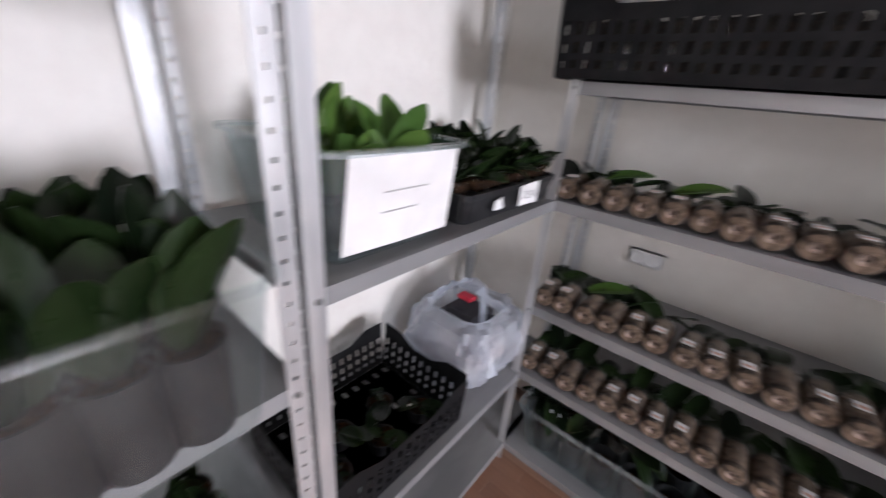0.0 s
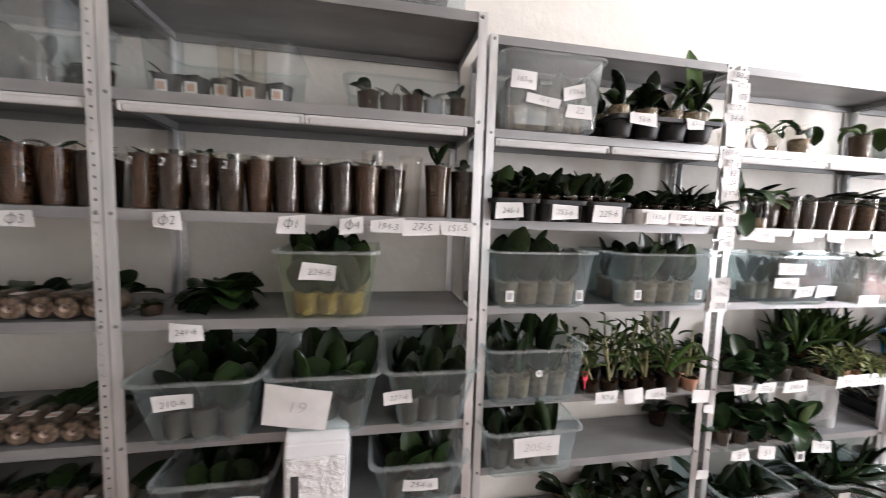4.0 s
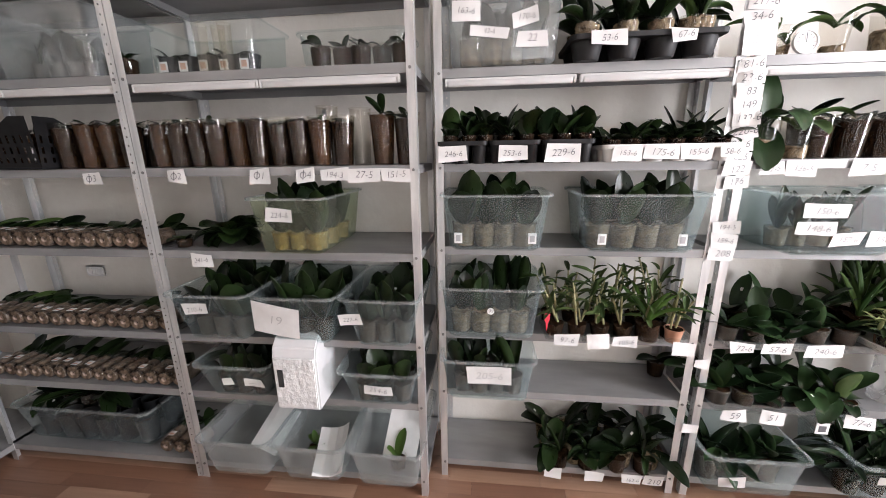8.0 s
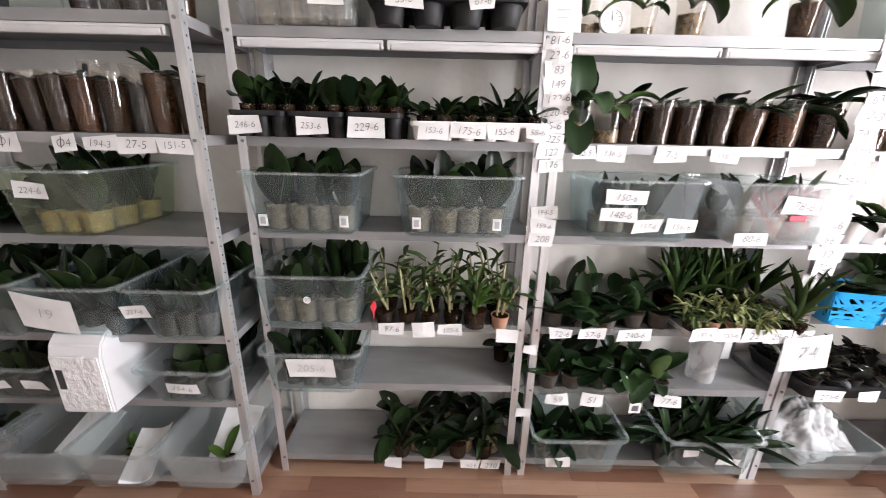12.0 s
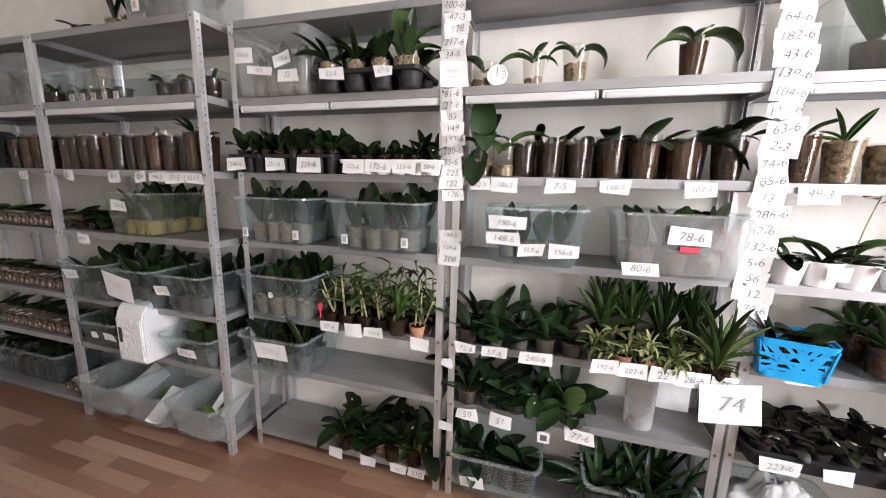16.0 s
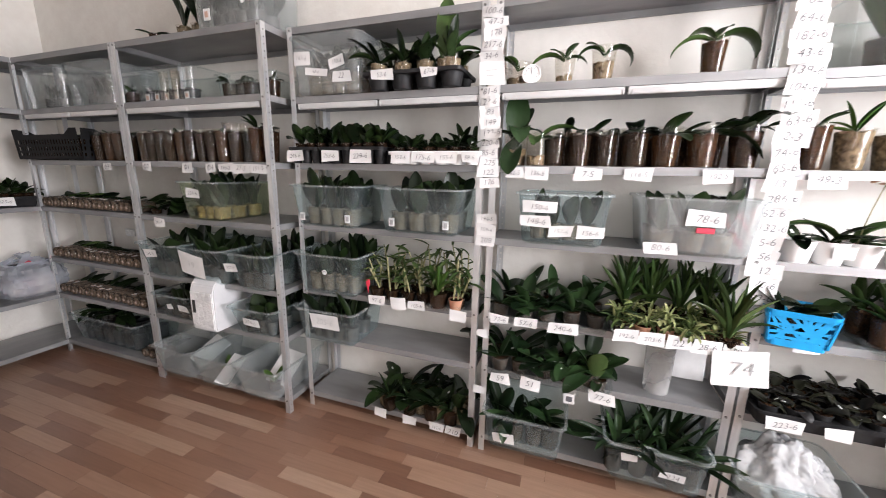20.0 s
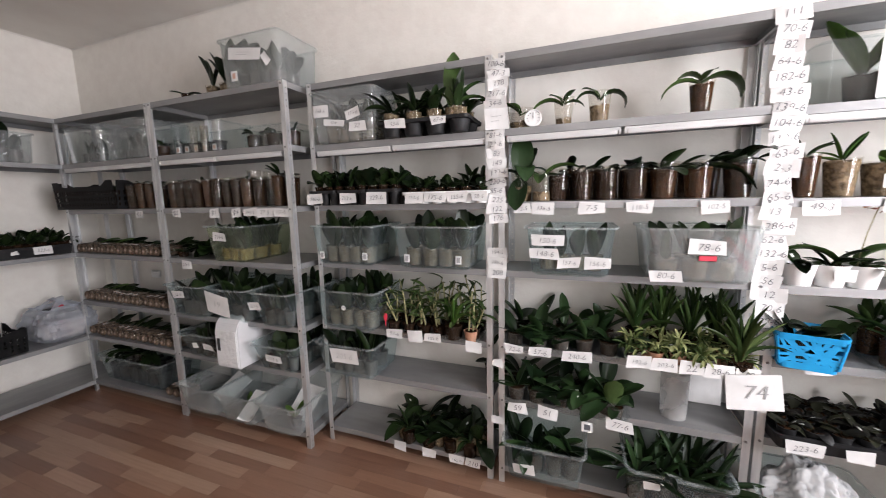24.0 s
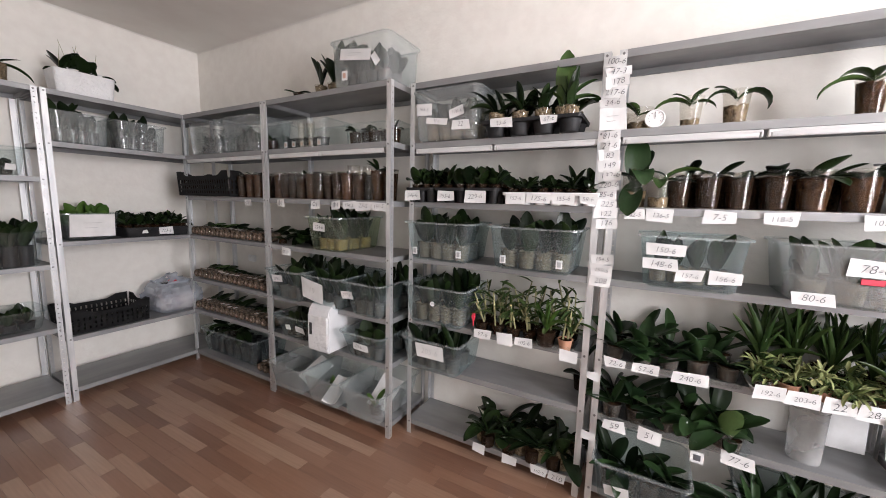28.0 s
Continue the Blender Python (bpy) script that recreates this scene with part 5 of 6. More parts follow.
def lattice_basket(m, w, d, h, label):
    o = thing("lattice_basket", m, label, "basket")
    top, bot = (w / 2, d / 2), (w / 2 * 0.82, d / 2 * 0.82)
    bm = bmesh.new()
    loft(bm, [ring(bm, w, d, 0.02, h - 0.022), ring(bm, w + 0.008, d + 0.008, 0.024, h), ring(bm, w + 0.002, d + 0.002, 0.021, h), ring(bm, w - 0.006, d - 0.006, 0.017, h - 0.022)], False, False)
    part("rim", bm, M_BLUE, o)
    bm = bmesh.new()
    loft(bm, [ring(bm, w * 0.82, d * 0.82, 0.02, 0), ring(bm, w * 0.84, d * 0.84, 0.02, 0.025), ring(bm, w * 0.84 - 0.006, d * 0.84 - 0.006, 0.018, 0.025), ring(bm, w * 0.82 - 0.006, d * 0.82 - 0.006, 0.018, 0.004)])
    part("base", bm, M_BLUE, o)
    rnd = random.Random(3)
    for axis, sgn in ((0, -1), (0, 1), (1, -1), (1, 1)):
        bm = bmesh.new()
        half = w / 2 if axis == 0 else d / 2
        for k in range(22):
            s0, s1 = rnd.uniform(-1, 1), rnd.uniform(-1, 1)
            if k < 4:
                s0, s1 = (-1, -1) if k == 0 else (1, 1) if k == 1 else (-1, 0.4) if k == 2 else (1, -0.4)
            z0, z1 = 0.015, h - 0.012
            if k >= 18:
                s0, s1, z0, z1 = -1, 1, rnd.uniform(0.02, h - 0.03), rnd.uniform(0.02, h - 0.03)

            def pt(s, z, off):
                f = 0.82 + 0.18 * z / h
                a, b2 = s * half * f * 0.97, ((d if axis == 0 else w) / 2 * f) * sgn - off * sgn
                return Vector((a, b2, z)) if axis == 0 else Vector((b2, a, z))
            p, q = pt(s0, z0, 0.002), pt(s1, z1, 0.002)
            dr = (q - p).normalized()
            nrm = Vector((0, sgn, 0)) if axis == 0 else Vector((sgn, 0, 0))
            sd = dr.cross(nrm).normalized() * 0.0046
            vs = [bm.verts.new(c) for c in (p - sd, p + sd, q + sd, q - sd)]
            v2 = [bm.verts.new(v.co - nrm * 0.0035) for v in vs]
            bm.faces.new(vs)
            bm.faces.new(v2[::-1])
            for j in range(4):
                bm.faces.new((vs[j], v2[j], v2[(j + 1) % 4], vs[(j + 1) % 4]))
        part("lattice", bm, M_BLUE, o)
    return o


lattice_basket(pose(3.795, 1.04, E4 + 0.001, 0, 0, -12), 0.185, 0.16, 0.13, "bright blue plastic lattice basket")
for x, t in ((3.76, 60), (3.85, 120)):
    orchid(pose(x, 1.04, E4 + 0.006), "orchid with broad leaves in the blue basket", (0.04, 0.034, 0.09), M_GREYPOT, M_BARK, 5, 0.15, 0.075, (30, 75), turn=t)
slip(pose(3.85, YC - 0.004, E4 - 0.015), 0.085, 0.04, "", curl=0.006)
low_tray(NB, 4.0, 4.52, 1.0, 0.28, E4, "blue-grey clear tray of orchids in clear cups", 0.03)
tray_plants(NB, 4.02, 4.50, 1.02, 0.25, E4 + 0.005, 6, 2, "orchid in a tall clear cup of roots", 7, 0.15, 0.036, (25, 85), (0.038, 0.031, 0.10), M_CUP, M_BARK_R, material=M_LEAF_O, group="orchids in clear cups")
for x, w, t in ((4.14, 0.10, "~"), (4.25, 0.09, "~")):
    slip(pose(x, 0.985, E4 + 0.01), w, 0.045, t)
tray(NB, 3.72, 4.19, 0.985, 0.29, E5, 5, 3, "black plastic tray of dark seedlings with solid sides", 0.06, skirt=True)
tray_plants(NB, 3.73, 4.18, 0.99, 0.28, E5 + 0.05, 6, 4, "dark purplish seedling in a black tray", 5, 0.065, 0.034, (5, 60), (0.03, 0.026, 0.025), M_BLACK, material=M_LEAF_P, tag=0.1)
for x, w, t in ((3.80, 0.11, "223-6"), (3.95, 0.07, ""), (4.10, 0.065, "")):
    slip(pose(x, 0.977, E5 + 0.025), w, 0.045, t)
clear_bin(NB, 3.69, 4.08, 0.93, 0.34, Z6 + 0.001, 0.18, "clear bin heaped with white filling", M_BIN, 0.03)
def filling_mesh():
    puff = random.Random(5)
    bm = bmesh.new()
    bmesh.ops.create_icosphere(bm, subdivisions=6, radius=1)
    for v in bm.verts:
        p = v.co.copy()
        soft = noise.noise(p * 1.5 + Vector((3, 1, 7))) * 0.35
        puffs = sum(abs(noise.noise(p * f + Vector((f, 2, 5)))) * a for f, a in ((2.6, 0.26), (5.5, 0.09), (12, 0.022)))
        r = 0.85 + soft + puffs
        taper = 1 - 0.42 * max(0, p.z)
        z = 0.115 + (0.15 if p.z > 0 else 0.10) * p.z * r
        wide, deep = 0.148 + 0.1 * min(0.18, max(0, z)), 0.122 + 0.1 * min(0.18, max(0, z))
        v.co = Vector((max(-wide, min(wide, 0.185 * p.x * r * taper)), max(-deep, min(deep, 0.125 * p.y * r * taper)), z))
    bm.normal_update()
    seats = [(v.co.copy(), v.normal.copy()) for v in bm.verts]
    for k in range(3500):
        p, d = puff.choice(seats)
        t = (d + Vector((puff.gauss(0, 0.7), puff.gauss(0, 0.7), puff.gauss(0.15, 0.7)))).normalized()
        side = t.cross(Vector((puff.gauss(0, 1), puff.gauss(0, 1), puff.gauss(0, 1)))).normalized() * 0.0004
        curl = Vector((puff.gauss(0, 1), puff.gauss(0, 1), puff.gauss(0, 1))) * 0.006
        ln = puff.uniform(0.004, 0.012)
        pts = [p + t * ln * u + curl * u * u for u in (0, 0.5, 1)]
        vs = [(bm.verts.new(c - side * w), bm.verts.new(c + side * w)) for c, w in zip(pts, (1, 1, 0.4))]
        for (e, f), (g, i) in zip(vs, vs[1:]):
            bm.faces.new((e, f, i, g))
    for fc in bm.faces:
        fc.smooth = True
    return bm


fl = part("white_filling", filling_mesh(), M_FLUFF, None, at=pose(3.885, 1.09, Z6 + 0.02))
tagged(fl, "fluffy white synthetic filling heaped in a bin", "filling", kind="stuff")

# the leafy branch that hangs over the stool
o = thing("trailing_plant", pose(4.38, 1.02, E4 + 0.0), "trailing bright green leafy plant at the shelf end", "plant")
pot(o, 0.05, 0.04, 0.09, M_TERRA, M_BARK)
bm = bmesh.new()
loft(bm, [circle(bm, r, z, 7) for r, z in ((0.006, 0), (0.005, 0.15), (0.003, 0.36))])
part("stem", bm, M_STEM, o, smooth=True, at=pose(-0.05, -0.06, 0.075, 8, 84))
for k in range(22):
    leaves(o, 0.055 - 0.0035 * k % 0.03, 4, 0.10, 0.046, (-50, 30), "oval", M_LEAF_B, turn=40 * (k % 4), spread=60, tag=0.06, cx=-0.12 + 0.024 * k, cy=-0.075 - 0.02 * (k % 3))


def stool(m):
    o = thing("round_stool", m, "round stool with a pale seat and thin metal legs", "stool")
    bm = bmesh.new()
    loft(bm, [circle(bm, r, z, 32) for r, z in ((0.135, 0.425), (0.143, 0.43), (0.145, 0.445), (0.137, 0.455), (0.09, 0.458))])
    part("seat", bm, M_SEAT, o, smooth=False)
    for k in range(4):
        a = radians(45 + 90 * k)
        bm = bmesh.new()
        p0, p1 = Vector((0.10 * math.cos(a), 0.10 * math.sin(a), 0.425)), Vector((0.19 * math.cos(a), 0.19 * math.sin(a), 0.0))
        loft(bm, [circle(bm, 0.011, 0, 10), circle(bm, 0.011, (p1 - p0).length, 10)])
        part("leg", bm, M_STEEL, o, smooth=True, at=Matrix.Translation(p0) @ (p1 - p0).to_track_quat("Z", "Y").to_matrix().to_4x4())
    bm = bmesh.new()
    n = 32
    vs = [[bm.verts.new(((0.15 + 0.008 * math.cos(b)) * math.cos(2 * math.pi * k / n), (0.15 + 0.008 * math.cos(b)) * math.sin(2 * math.pi * k / n), 0.16 + 0.008 * math.sin(b))) for b in (0, 1.57, 3.14, 4.71)] for k in range(n)]
    for k in range(n):
        for j in range(4):
            bm.faces.new((vs[k][j], vs[k][(j + 1) % 4], vs[(k + 1) % n][(j + 1) % 4], vs[(k + 1) % n][j]))
    part("foot_ring", bm, M_STEEL, o, smooth=True)
    return o


stool(pose(4.40, 0.83, 0))
o = thing("brown_table", pose(4.56, -0.115, 0), "brown wooden table with a red and white cloth", "table")
part("tabletop", box(-0.67, 0.67, -0.36, 0.36, 0.715, 0.74, 0.004), M_WOOD, o)
part("apron", box(-0.62, 0.62, -0.31, 0.31, 0.64, 0.714), M_WOOD, o)
for x in (-0.6, 0.6):
    for y in (-0.29, 0.29):
        part("leg", box(x - 0.03, x + 0.03, y - 0.03, y + 0.03, 0, 0.639, 0.004), M_WOOD, o)
o = thing("table_cloth", pose(4.59, -0.115, 0.741), "white cloth with red bands lying on the table", "cloth")
part("cloth", box(-0.62, 0.6, -0.37, 0.385, 0, 0.004, 0.001), M_PAPER, o)
for k in range(6):
    part("band", box(-0.5 + 0.19 * k, -0.42 + 0.19 * k, -0.36, 0.37, 0.0045, 0.0055), M_RED, o)
o = thing("wooden_cabinet", pose(5.0, 1.0, 0), "dark brown wooden cabinet beside the shelving", "cabinet")
part("body", box(-0.36, 0.36, -0.24, 0.26, 0.04, 0.955, 0.004), M_WOOD, o)
part("top", box(-0.375, 0.375, -0.265, 0.265, 0.956, 0.98, 0.004), M_WOOD, o)
part("door", box(-0.35, -0.005, -0.261, -0.242, 0.06, 0.94, 0.003), M_WOOD, o)
part("door", box(0.005, 0.35, -0.261, -0.242, 0.06, 0.94, 0.003), M_WOOD, o)
part("plinth", box(-0.34, 0.34, -0.22, 0.25, 0, 0.039), M_WOOD, o)
# curtain
bm = bmesh.new()
prev = None
for k in range(61):
    x = 4.66 + 0.72 * k / 60
    y = 1.29 + 0.02 * math.sin(k * 0.8) + 0.008 * math.sin(k * 2.1)
    col = [bm.verts.new((x, y + 0.01 * math.sin(z * 2 + k * 0.1), z)) for z in (0.99, 1.3, 1.7, 2.1, 2.5)]
    if prev:
        for a in range(4):
            bm.faces.new((prev[a], col[a], col[a + 1], prev[a + 1]))
    prev = col
bmesh.ops.solidify(bm, geom=list(bm.faces), thickness=0.002)
tagged(part("curtain", bm, M_CURT, None, smooth=True), "pale beige curtain hanging in folds beside the shelving", "curtain")
cu = bpy.data.curves.new("black_cable", "CURVE")
cu.dimensions, cu.bevel_depth = "3D", 0.004
spl = cu.splines.new("BEZIER")
spl.bezier_points.add(3)
for q, p in zip(spl.bezier_points, ((4.70, 1.03, 1.50), (4.62, 1.02, 1.38), (4.58, 1.02, 1.28), (4.72, 1.02, 1.25))):
    q.co, q.handle_left_type, q.handle_right_type = p, "AUTO", "AUTO"
tmp = bpy.data.objects.new("black_cable", cu)
me = bpy.data.meshes.new_from_object(tmp)
bpy.data.objects.remove(tmp)
me.materials.clear()
me.materials.append(M_BLACK)
tagged(new("black_cable", me), "black cable hanging at the end of the shelving", "cable")

# ---- light battens under the second shelf ----
def batten(x0, x1, y, z):
    o = thing("light_batten", pose((x0 + x1) / 2, y, z), "white slim light batten under the shelf, switched off", "lamp", "light battens")
    w = (x1 - x0) / 2
    part("housing", box(-w, w, -0.011, 0.011, -0.010, 0, 0.002), M_LAMP, o)
    bm = bmesh.new()
    loft(bm, [ring(bm, 2 * w - 0.012, 0.012, 0.005, -0.026), ring(bm, 2 * w - 0.008, 0.020, 0.008, -0.021), ring(bm, 2 * w - 0.006, 0.021, 0.009, -0.0105)])
    part("diffuser", bm, M_LAMP, o, smooth=True)
    for s in (-1, 1):
        part("end_cap", box(s * w - 0.004, s * w + 0.004, -0.0115, 0.0115, -0.026, -0.0005, 0.002), M_LAMP, o)


for x0, x1, y, z in ((-0.36, 0.10, YA + 0.016, Z1), (0.11, 0.56, YA + 0.016, Z1), (0.64, 1.10, YA + 0.016, Z1), (1.11, 1.58, YA + 0.016, Z1), (1.72, 2.15, YC + 0.016, Z1), (2.17, 2.63, YC + 0.016, Z1), (2.73, 3.17, YC + 0.016, Z1), (3.19, 3.65, YC + 0.016, Z1), (3.74, 4.15, YC + 0.016, E1), (4.16, 4.57, YC + 0.016, E1)):
    batten(x0, x1, y, z - 0.031)

# ---- slips stuck down the posts ----
P3 = ["100-6", "47-3", "178", "217-6", "34-6", "~", "81-6", "23-6", "83", "149", "132-6", "220-6", "85-6", "225", "122", "176"]
z = 1.975
for k, t in enumerate(P3):
    big = t == "~"
    h = 0.085 if big else 0.038
    z -= h / 2
    slip(pose(2.686 + RND.uniform(-0.008, 0.008), YC - 0.006 - 0.0012 * (k % 3), z, 0, RND.uniform(-6, 6), RND.uniform(-7, 7)), 0.10 if big else RND.uniform(0.074, 0.094), h + 0.004, t, size=0.032, ink=M_INK, group="slips down the post", curl=0.007)
    z -= h / 2 + 0.002 + 0.004 * (k == 5)
for k, t in enumerate(("194-5", "159-6", "208")):
    slip(pose(2.686, YC - 0.006 - 0.0012 * (k % 2), 1.15 - 0.047 * k, 0, RND.uniform(-4, 4)), 0.085, 0.045, t, group="slips down the post")
P4 = ["111", "70-6", "82", "64-6", "182-6", "43-6", "139-6", "104-6", "110-6", "63-6", "2-3", "74-6", "65-6", "13", "286-6", "62-6", "132-6", "5-6", "56", "12", "70-6", "138-6", "131-6", "34"]
z = 2.0
for k, t in enumerate(P4):
    h = 0.05
    z -= h / 2
    slip(pose(3.680 + RND.uniform(-0.01, 0.01), YC - 0.006 - 0.0014 * (k % 3), z, 0, RND.uniform(-7, 7), RND.uniform(-8, 8)), RND.uniform(0.075, 0.10), h + 0.006, t, size=0.036, ink=M_INK, group="slips down the post", curl=0.008)
    z -= h / 2
for x, z in ((2.686, 0.62), (2.686, 0.33)):
    slip(pose(x, YC - 0.005, z, 0, 3), 0.05, 0.035, "", label="scrap of paper tape around the post", group="slips down the post")

# ---- things: the end wall (x along the wall, y into it) ----
WB = pose(WX, 0, 0, 0, 0, 90)
o = thing("white_planter_box", WB @ pose(0.40, 0.14, Z0), "white plastic box with embossed sides holding orchids", "box")
bm = bmesh.new()
loft(bm, [ring(bm, 0.28, 0.17, 0.02, 0), ring(bm, 0.31, 0.19, 0.025, 0.15), ring(bm, 0.304, 0.184, 0.023, 0.15), ring(bm, 0.274, 0.164, 0.018, 0.006)])
part("body", bm, M_EMBOSS, o, smooth=False)
slip(pose(0.02, -0.03, 0.14, -30), 0.17, 0.10, "", o)
for x in (0.33, 0.41, 0.48):
    orchid(WB @ pose(x, 0.16, Z0 + 0.007), "orchid with thin roots standing up in the white box", (0.04, 0.034, 0.14), M_GREYPOT, M_BARK, 7, 0.15, 0.085, (15, 75), tag=0)
o = thing("air_roots", WB @ pose(0.40, 0.17, Z0 + 0.1), "thin dry flower stems rising from the box", "stems")
for k in range(6):
    bm = bmesh.new()
    ln = RND.uniform(0.18, 0.26)
    loft(bm, [circle(bm, r, z, 6) for r, z in ((0.0025, 0), (0.002, ln * 0.5), (0.001, ln))])
    part("stem", bm, M_STEM, o, smooth=True, at=pose(-0.10 + 0.042 * k, 0, 0, RND.uniform(-15, 10), RND.uniform(-25, 25)))
for x0, x1 in ((0.20, 0.51), (0.53, 0.85)):
    clear_bin(WB, x0, x1, 0.04, 0.32, Z1 + 0.001, 0.20, "tall hazy plastic box of potted orchids", M_MILK, 0.012)
    fill_bin(WB, x0, x1, 0.04, 0.32, Z1 + 0.006, 4, 2, "orchid in a dark pot inside a clear box", (0.04, 0.033, 0.09), n=4, L=0.16, W=0.06, up=(50, 85), tag=0)
clear_bin(WB, 0.195, 0.51, 0.0, 0.34, Z3 + 0.001, 0.18, "frosted bin of bright orchids with a white sheet on its front", M_BIN, 0.02, [("~", 0.0, 0.098, 0.226, 0.148, 0)])
fill_bin(WB, 0.195, 0.51, 0.0, 0.34, Z3 + 0.006, 3, 2, "bright green orchid in a frosted bin", (0.042, 0.034, 0.09), n=5, L=0.135, W=0.07, up=(50, 85), material=M_LEAF_B)
tray(WB, 0.53, 0.95, 0.02, 0.36, Z3, 5, 4, "black plastic tray of young orchids with solid sides", 0.07, skirt=True)
tray_plants(WB, 0.53, 0.95, 0.03, 0.34, Z3 + 0.058, 7, 4, "young dark orchid in a black tray", 6, 0.10, 0.055, (20, 75), (0.03, 0.026, 0.03))
slip(WB @ pose(0.775, 0.01, Z3 + 0.042), 0.10, 0.05, "223-6")
slip(WB @ pose(0.64, 0.01, Z3 + 0.04), 0.03, 0.022, "")
crate(WB @ pose(0.41, 0.20, Z5 - 0.009), 0.44, 0.34, 0.13, "empty black mesh plastic crate with raised handles", 0.03)
for k in range(5):
    orchid(WB @ pose(0.27 + 0.07 * k, 0.12 + 0.09 * (k % 2), Z5), "wilted orchid lying in the black crate", (0.035, 0.03, 0.04), M_BLACK, M_BARK, 4, 0.09, 0.045, (-5, 30))
# the tied carrier bag
o = thing("carrier_bag", WB @ pose(0.865, 0.20, Z5 - 0.009) @ Matrix.Diagonal((1.45, 1.2, 1.08, 1)), "white translucent carrier bag full of things", "bag")
bm = bmesh.new()
rs = [ring(bm, w, d, r, z, 8) for w, d, r, z in ((0.17, 0.20, 0.04, 0.0), (0.215, 0.26, 0.06, 0.025), (0.235, 0.30, 0.07, 0.08), (0.235, 0.29, 0.07, 0.14), (0.20, 0.25, 0.06, 0.185), (0.15, 0.19, 0.05, 0.21), (0.17, 0.20, 0.05, 0.225), (0.145, 0.175, 0.045, 0.205))]
loft(bm, rs, True, False)
bmesh.ops.subdivide_edges(bm, edges=list(bm.edges), cuts=2, use_grid_fill=True)
for v in bm.verts:
    if v.co.z > 0.012:
        c = v.co.copy()
        fold = abs(noise.noise(Vector((c.x * 16, c.y * 16, c.z * 9)))) + 0.5 * abs(noise.noise(c * 38)) + 0.25 * noise.noise(c * 80)
        v.co += Vector((c.x, c.y, 0.5 * c.z)) * (0.07 - 0.22 * fold)
part("bag", bm, M_BAG, o, smooth=True)
for sd, lean in ((-1, 0.04), (1, -0.03)):
    bm = bmesh.new()
    pts = [Vector((sd * 0.045 * (1 - 0.6 * math.sin(math.pi * k / 12)) + lean * math.sin(math.pi * k / 12), -0.085 + 0.17 * k / 12, 0.20 + 0.075 * math.sin(math.pi * k / 12))) for k in range(13)]
    ends = [(bm.verts.new(q - Vector((0.014, 0, 0.004 * math.cos(k)))), bm.verts.new(q + Vector((0.014, 0, 0.006 * math.sin(2 * k))))) for k, q in enumerate(pts)]
    for p, q in zip(ends, ends[1:]):
        bm.faces.new((p[0], q[0], q[1], p[1]))
    bmesh.ops.solidify(bm, geom=list(bm.faces), thickness=0.002)
    part("handle", bm, M_BAG, o, smooth=True)
M_DARKCLOTH = vary(mat("dark_contents", (0.03, 0.03, 0.035), 0.8), 14, (0.015, 0.015, 0.02), (0.06, 0.055, 0.06))
part("contents", box(-0.08, 0.08, -0.10, 0.10, 0.01, 0.13, 0.02), vary(mat("bag_contents", (0.5, 0.42, 0.36), 0.8), 9, (0.35, 0.33, 0.36), (0.66, 0.55, 0.46)), o)
part("dark_packet", box(-0.06, 0.05, -0.07, 0.06, 0.135, 0.20, 0.02), M_DARKCLOTH, o, "dark packet in the bag's mouth")
part("red_packet", box(0.0, 0.035, -0.005, 0.05, 0.203, 0.216, 0.006), M_RED, o, "red packet in the bag's mouth")

# second unit on the end wall
clear_bin(WB, -0.26, 0.10, 0.02, 0.33, 1.471, 0.17, "clear plastic box of small dark orchids", M_CLEAR, 0.02, [("", 0.10, 0.05, 0.035, 0.035, 0)])
fill_bin(WB, -0.26, 0.10, 0.02, 0.33, 1.476, 4, 2, "small dark orchid in a clear box", (0.034, 0.028, 0.05), n=4, L=0.055, W=0.04, up=(20, 65), tag=0)
clear_bin(WB, -0.24, 0.115, -0.07, 0.41, 0.931, 0.215, "clear bin full of dark orchids", M_CLEAR, 0.02)
fill_bin(WB, -0.24, 0.115, -0.07, 0.41, 0.936, 4, 4, DARK, (0.038, 0.034, 0.12), M_BLACK, n=6, L=0.17, W=0.06, up=(40, 85))
clear_bin(WB, -0.30, 0.11, 0.02, 0.33, 0.521, 0.13, "low clear bin with dark orchids", M_CLEAR, 0.02)
fill_bin(WB, -0.30, 0.11, 0.02, 0.33, 0.526, 4, 2, DARK, (0.04, 0.034, 0.04), M_BLACK, n=5, L=0.10, W=0.055, up=(25, 75))
orchid(WB @ pose(0.02, 0.12, Z0), "orchid with long arching leaves on the top shelf", (0.055, 0.045, 0.11), M_CUP, M_MOSS, 5, 0.17, 0.035, (10, 45), turn=90)
clear_bin(WB, -0.34, -0.10, 0.03, 0.30, Z0, 0.13, "clear box with a paper slip on the top shelf", M_CLEAR, 0.015, [("~", 0.02, 0.06, 0.12, 0.05, 0)])
for y0, y1, z in ((-0.68, -0.28, 1.471), (-0.66, -0.28, 0.931), (-0.75, -0.34, 0.521)):
    clear_bin(WB, y0, y1, 0.02, 0.33, z, 0.17, "clear bin of dark orchids", M_BIN, 0.02)
    fill_bin(WB, y0, y1, 0.02, 0.33, z + 0.005, 4, 2, DARK, (0.04, 0.034, 0.05), M_BLACK, n=6, L=0.16, W=0.06, up=(35, 82))

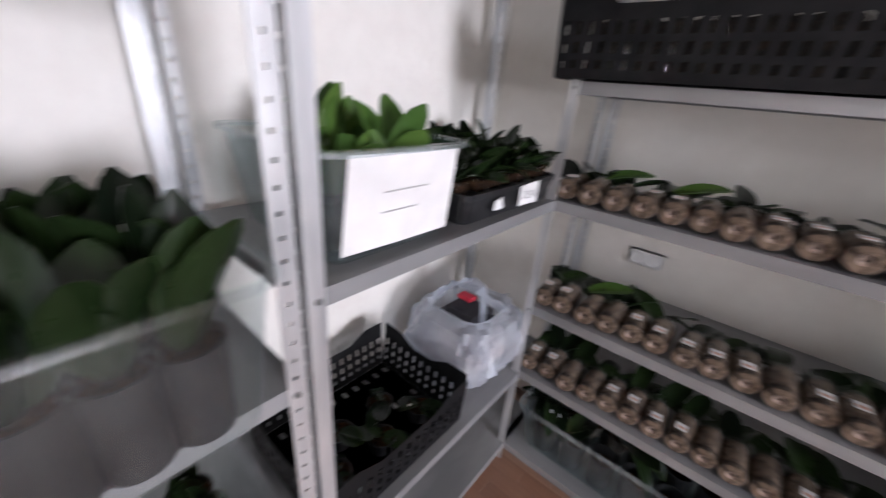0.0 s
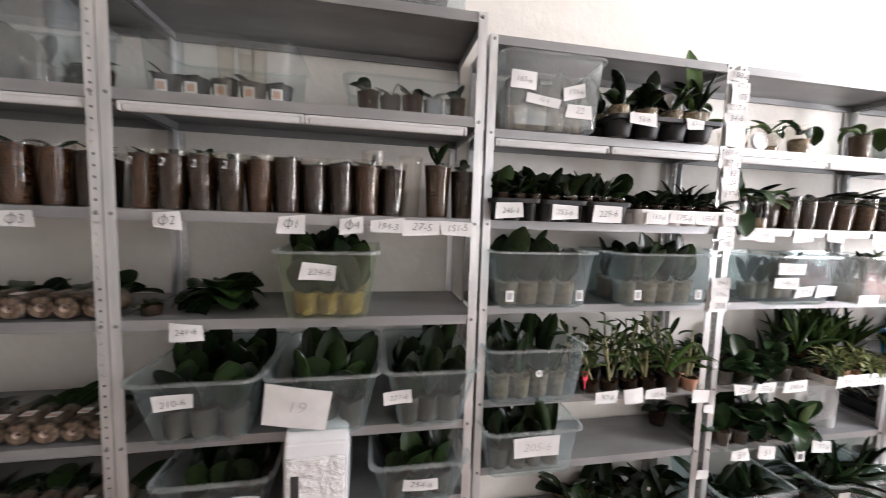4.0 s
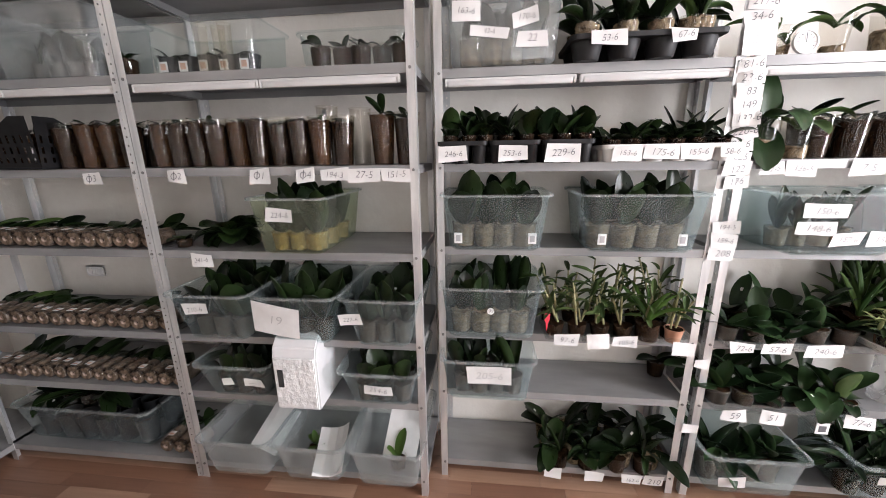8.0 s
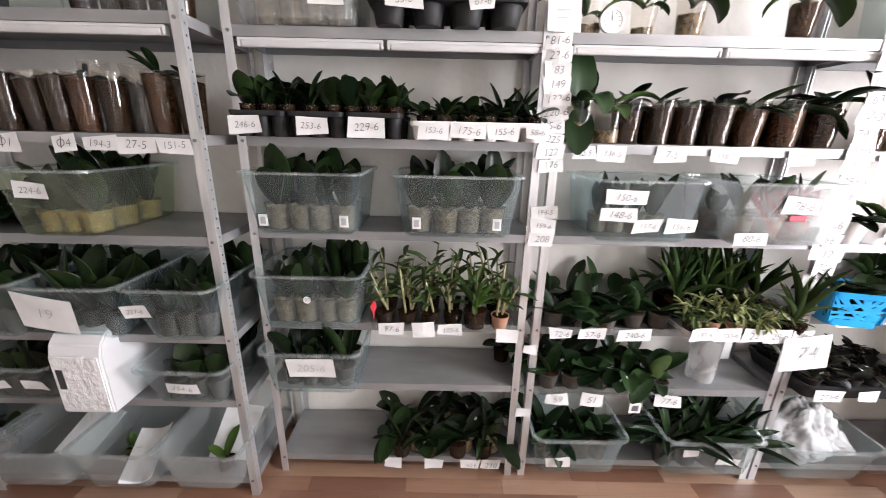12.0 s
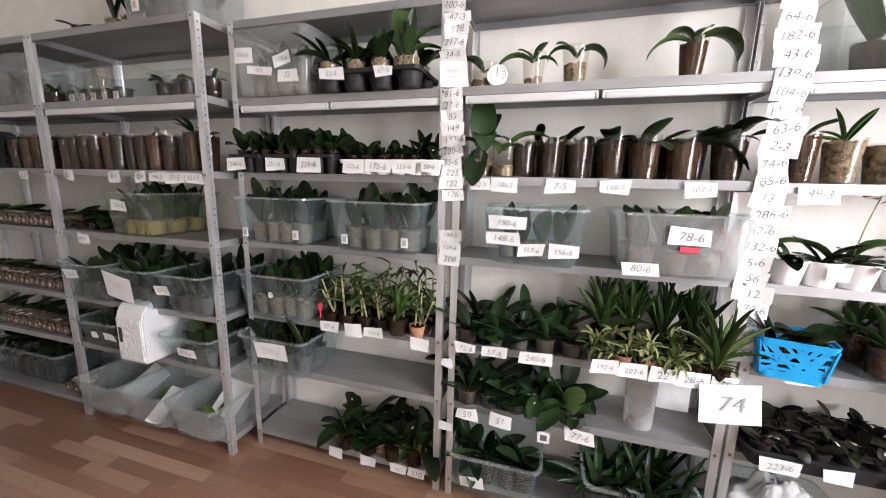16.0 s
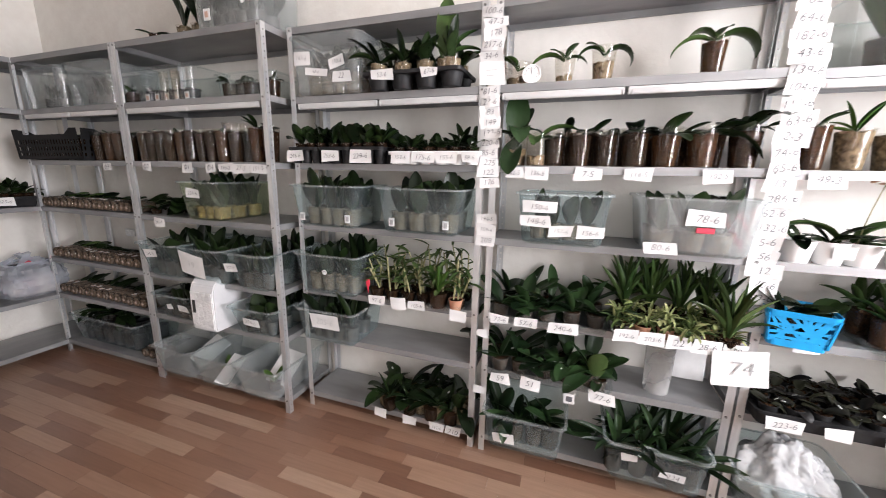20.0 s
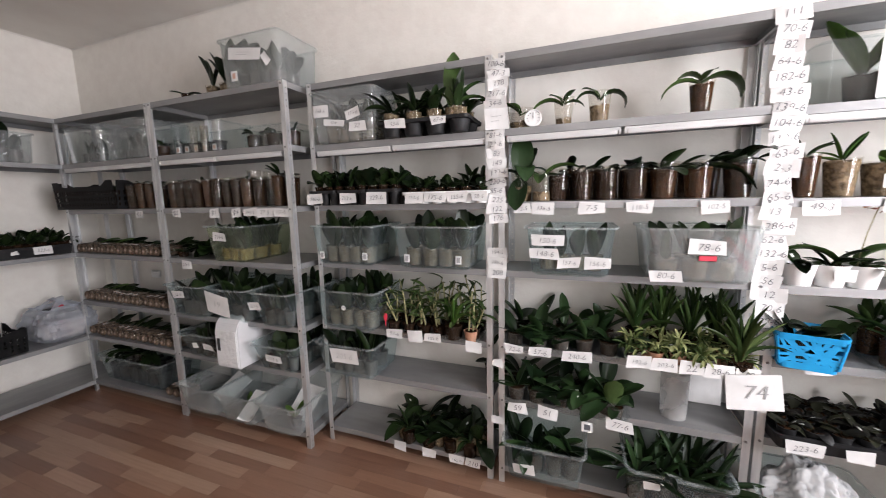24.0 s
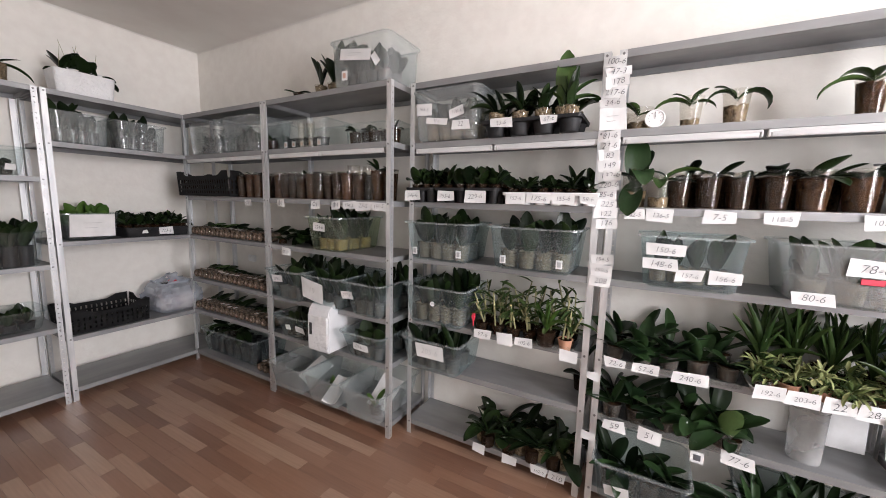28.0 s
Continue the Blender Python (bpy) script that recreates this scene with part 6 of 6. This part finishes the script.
# ---- the floor: laminate strips ----
def strip_material():
    m = mat("laminate_strip", (0.3, 0.16, 0.1), 0.38, 0.0, 0.8)
    nt, b = m.node_tree, m.node_tree.nodes["Principled BSDF"]
    b.inputs["Coat Weight"].default_value, b.inputs["Coat Roughness"].default_value = 1.0, 0.36
    b.inputs["Coat IOR"].default_value = 1.65
    ramp = random_mix(m, (0.215, 0.105, 0.064), (0.47, 0.315, 0.22))
    for at, tone in ((0.22, (0.25, 0.125, 0.077)), (0.30, (0.295, 0.152, 0.093)), (0.58, (0.32, 0.172, 0.108)), (0.66, (0.40, 0.245, 0.165)), (0.85, (0.43, 0.27, 0.185))):
        ramp.color_ramp.elements.new(at).color = (*tone, 1)
    ge, mp, nz, mx, oi, ad = (nt.nodes.new(k) for k in ("ShaderNodeNewGeometry", "ShaderNodeMapping", "ShaderNodeTexNoise", "ShaderNodeMixRGB", "ShaderNodeObjectInfo", "ShaderNodeVectorMath"))
    mp.inputs["Scale"].default_value = (3, 60, 1)
    nz.inputs["Scale"].default_value, nz.inputs["Detail"].default_value = 1.6, 6
    mx.blend_type, mx.inputs[2].default_value = "MULTIPLY", (0.62, 0.58, 0.55, 1)
    nt.links.new(ge.outputs["Position"], ad.inputs[0])
    nt.links.new(oi.outputs["Location"], ad.inputs[1])
    nt.links.new(ad.outputs[0], mp.inputs[0])
    nt.links.new(mp.outputs[0], nz.inputs[0])
    nt.links.new(nz.outputs[0], mx.inputs[0])
    nt.links.new(ramp.outputs[0], mx.inputs[1])
    nt.links.new(mx.outputs[0], b.inputs["Base Color"])
    rr = nt.nodes.new("ShaderNodeMapRange")
    rr.inputs[3].default_value, rr.inputs[4].default_value = 0.28, 0.5
    nt.links.new(nz.outputs[0], rr.inputs[0])
    nt.links.new(rr.outputs[0], b.inputs["Roughness"])
    return m


M_STRIP = strip_material()
floor = structure("floor", box(WW - T, WE + T, WS - T, WN + T, -0.1, -0.004), vary(mat("floor_joint", (0.1, 0.05, 0.03), 0.6), 6, (0.07, 0.035, 0.02), (0.12, 0.06, 0.035)), "brown laminate floor of staggered wooden strips", "floor")
SL, SW = 0.40, 0.0655
me = cached(("strip",), lambda: box(0.0004, SL - 0.0004, 0.0004, SW - 0.0004, -0.0039, 0, 0), M_STRIP, False)
far_b = bmesh.new()
frnd = random.Random(11)
count = 0
for j in range(int((WN - WS) / SW) + 4):
    y = WS - 0.204 + j * SW
    off = (j % 3) * 0.13 + (j // 3) * 0.17 + frnd.uniform(-0.03, 0.03)
    x = WW - SL + off % SL
    while x < WE:
        if -0.45 < x < 3.6 and -0.5 < y < 0.95 and count < 300:
            share("floor_strip", me, floor, pose(x, y, 0))
            count += 1
        else:
            x0, x1 = max(x, WW - 0.01) + 0.0004, min(x + SL, WE + 0.01) - 0.0004
            if x1 > x0 + 0.002 and WS - SW < y < WN:
                add_box(far_b, x0, x1, y + 0.0004, y + SW - 0.0004, -0.0039, 0)
        x += SL
M_FAR = strip_material()
nt = M_FAR.node_tree
for lk in list(nt.links):
    if lk.from_node.type == "OBJECT_INFO" and lk.from_socket.name == "Random":
        tgt = lk.to_socket
        nt.links.remove(lk)
        nt.links.new(nt.nodes["Geometry"].outputs["Random Per Island"], tgt)
o = part("far_strips", far_b, M_FAR, floor)
o["kind"] = "stuff"
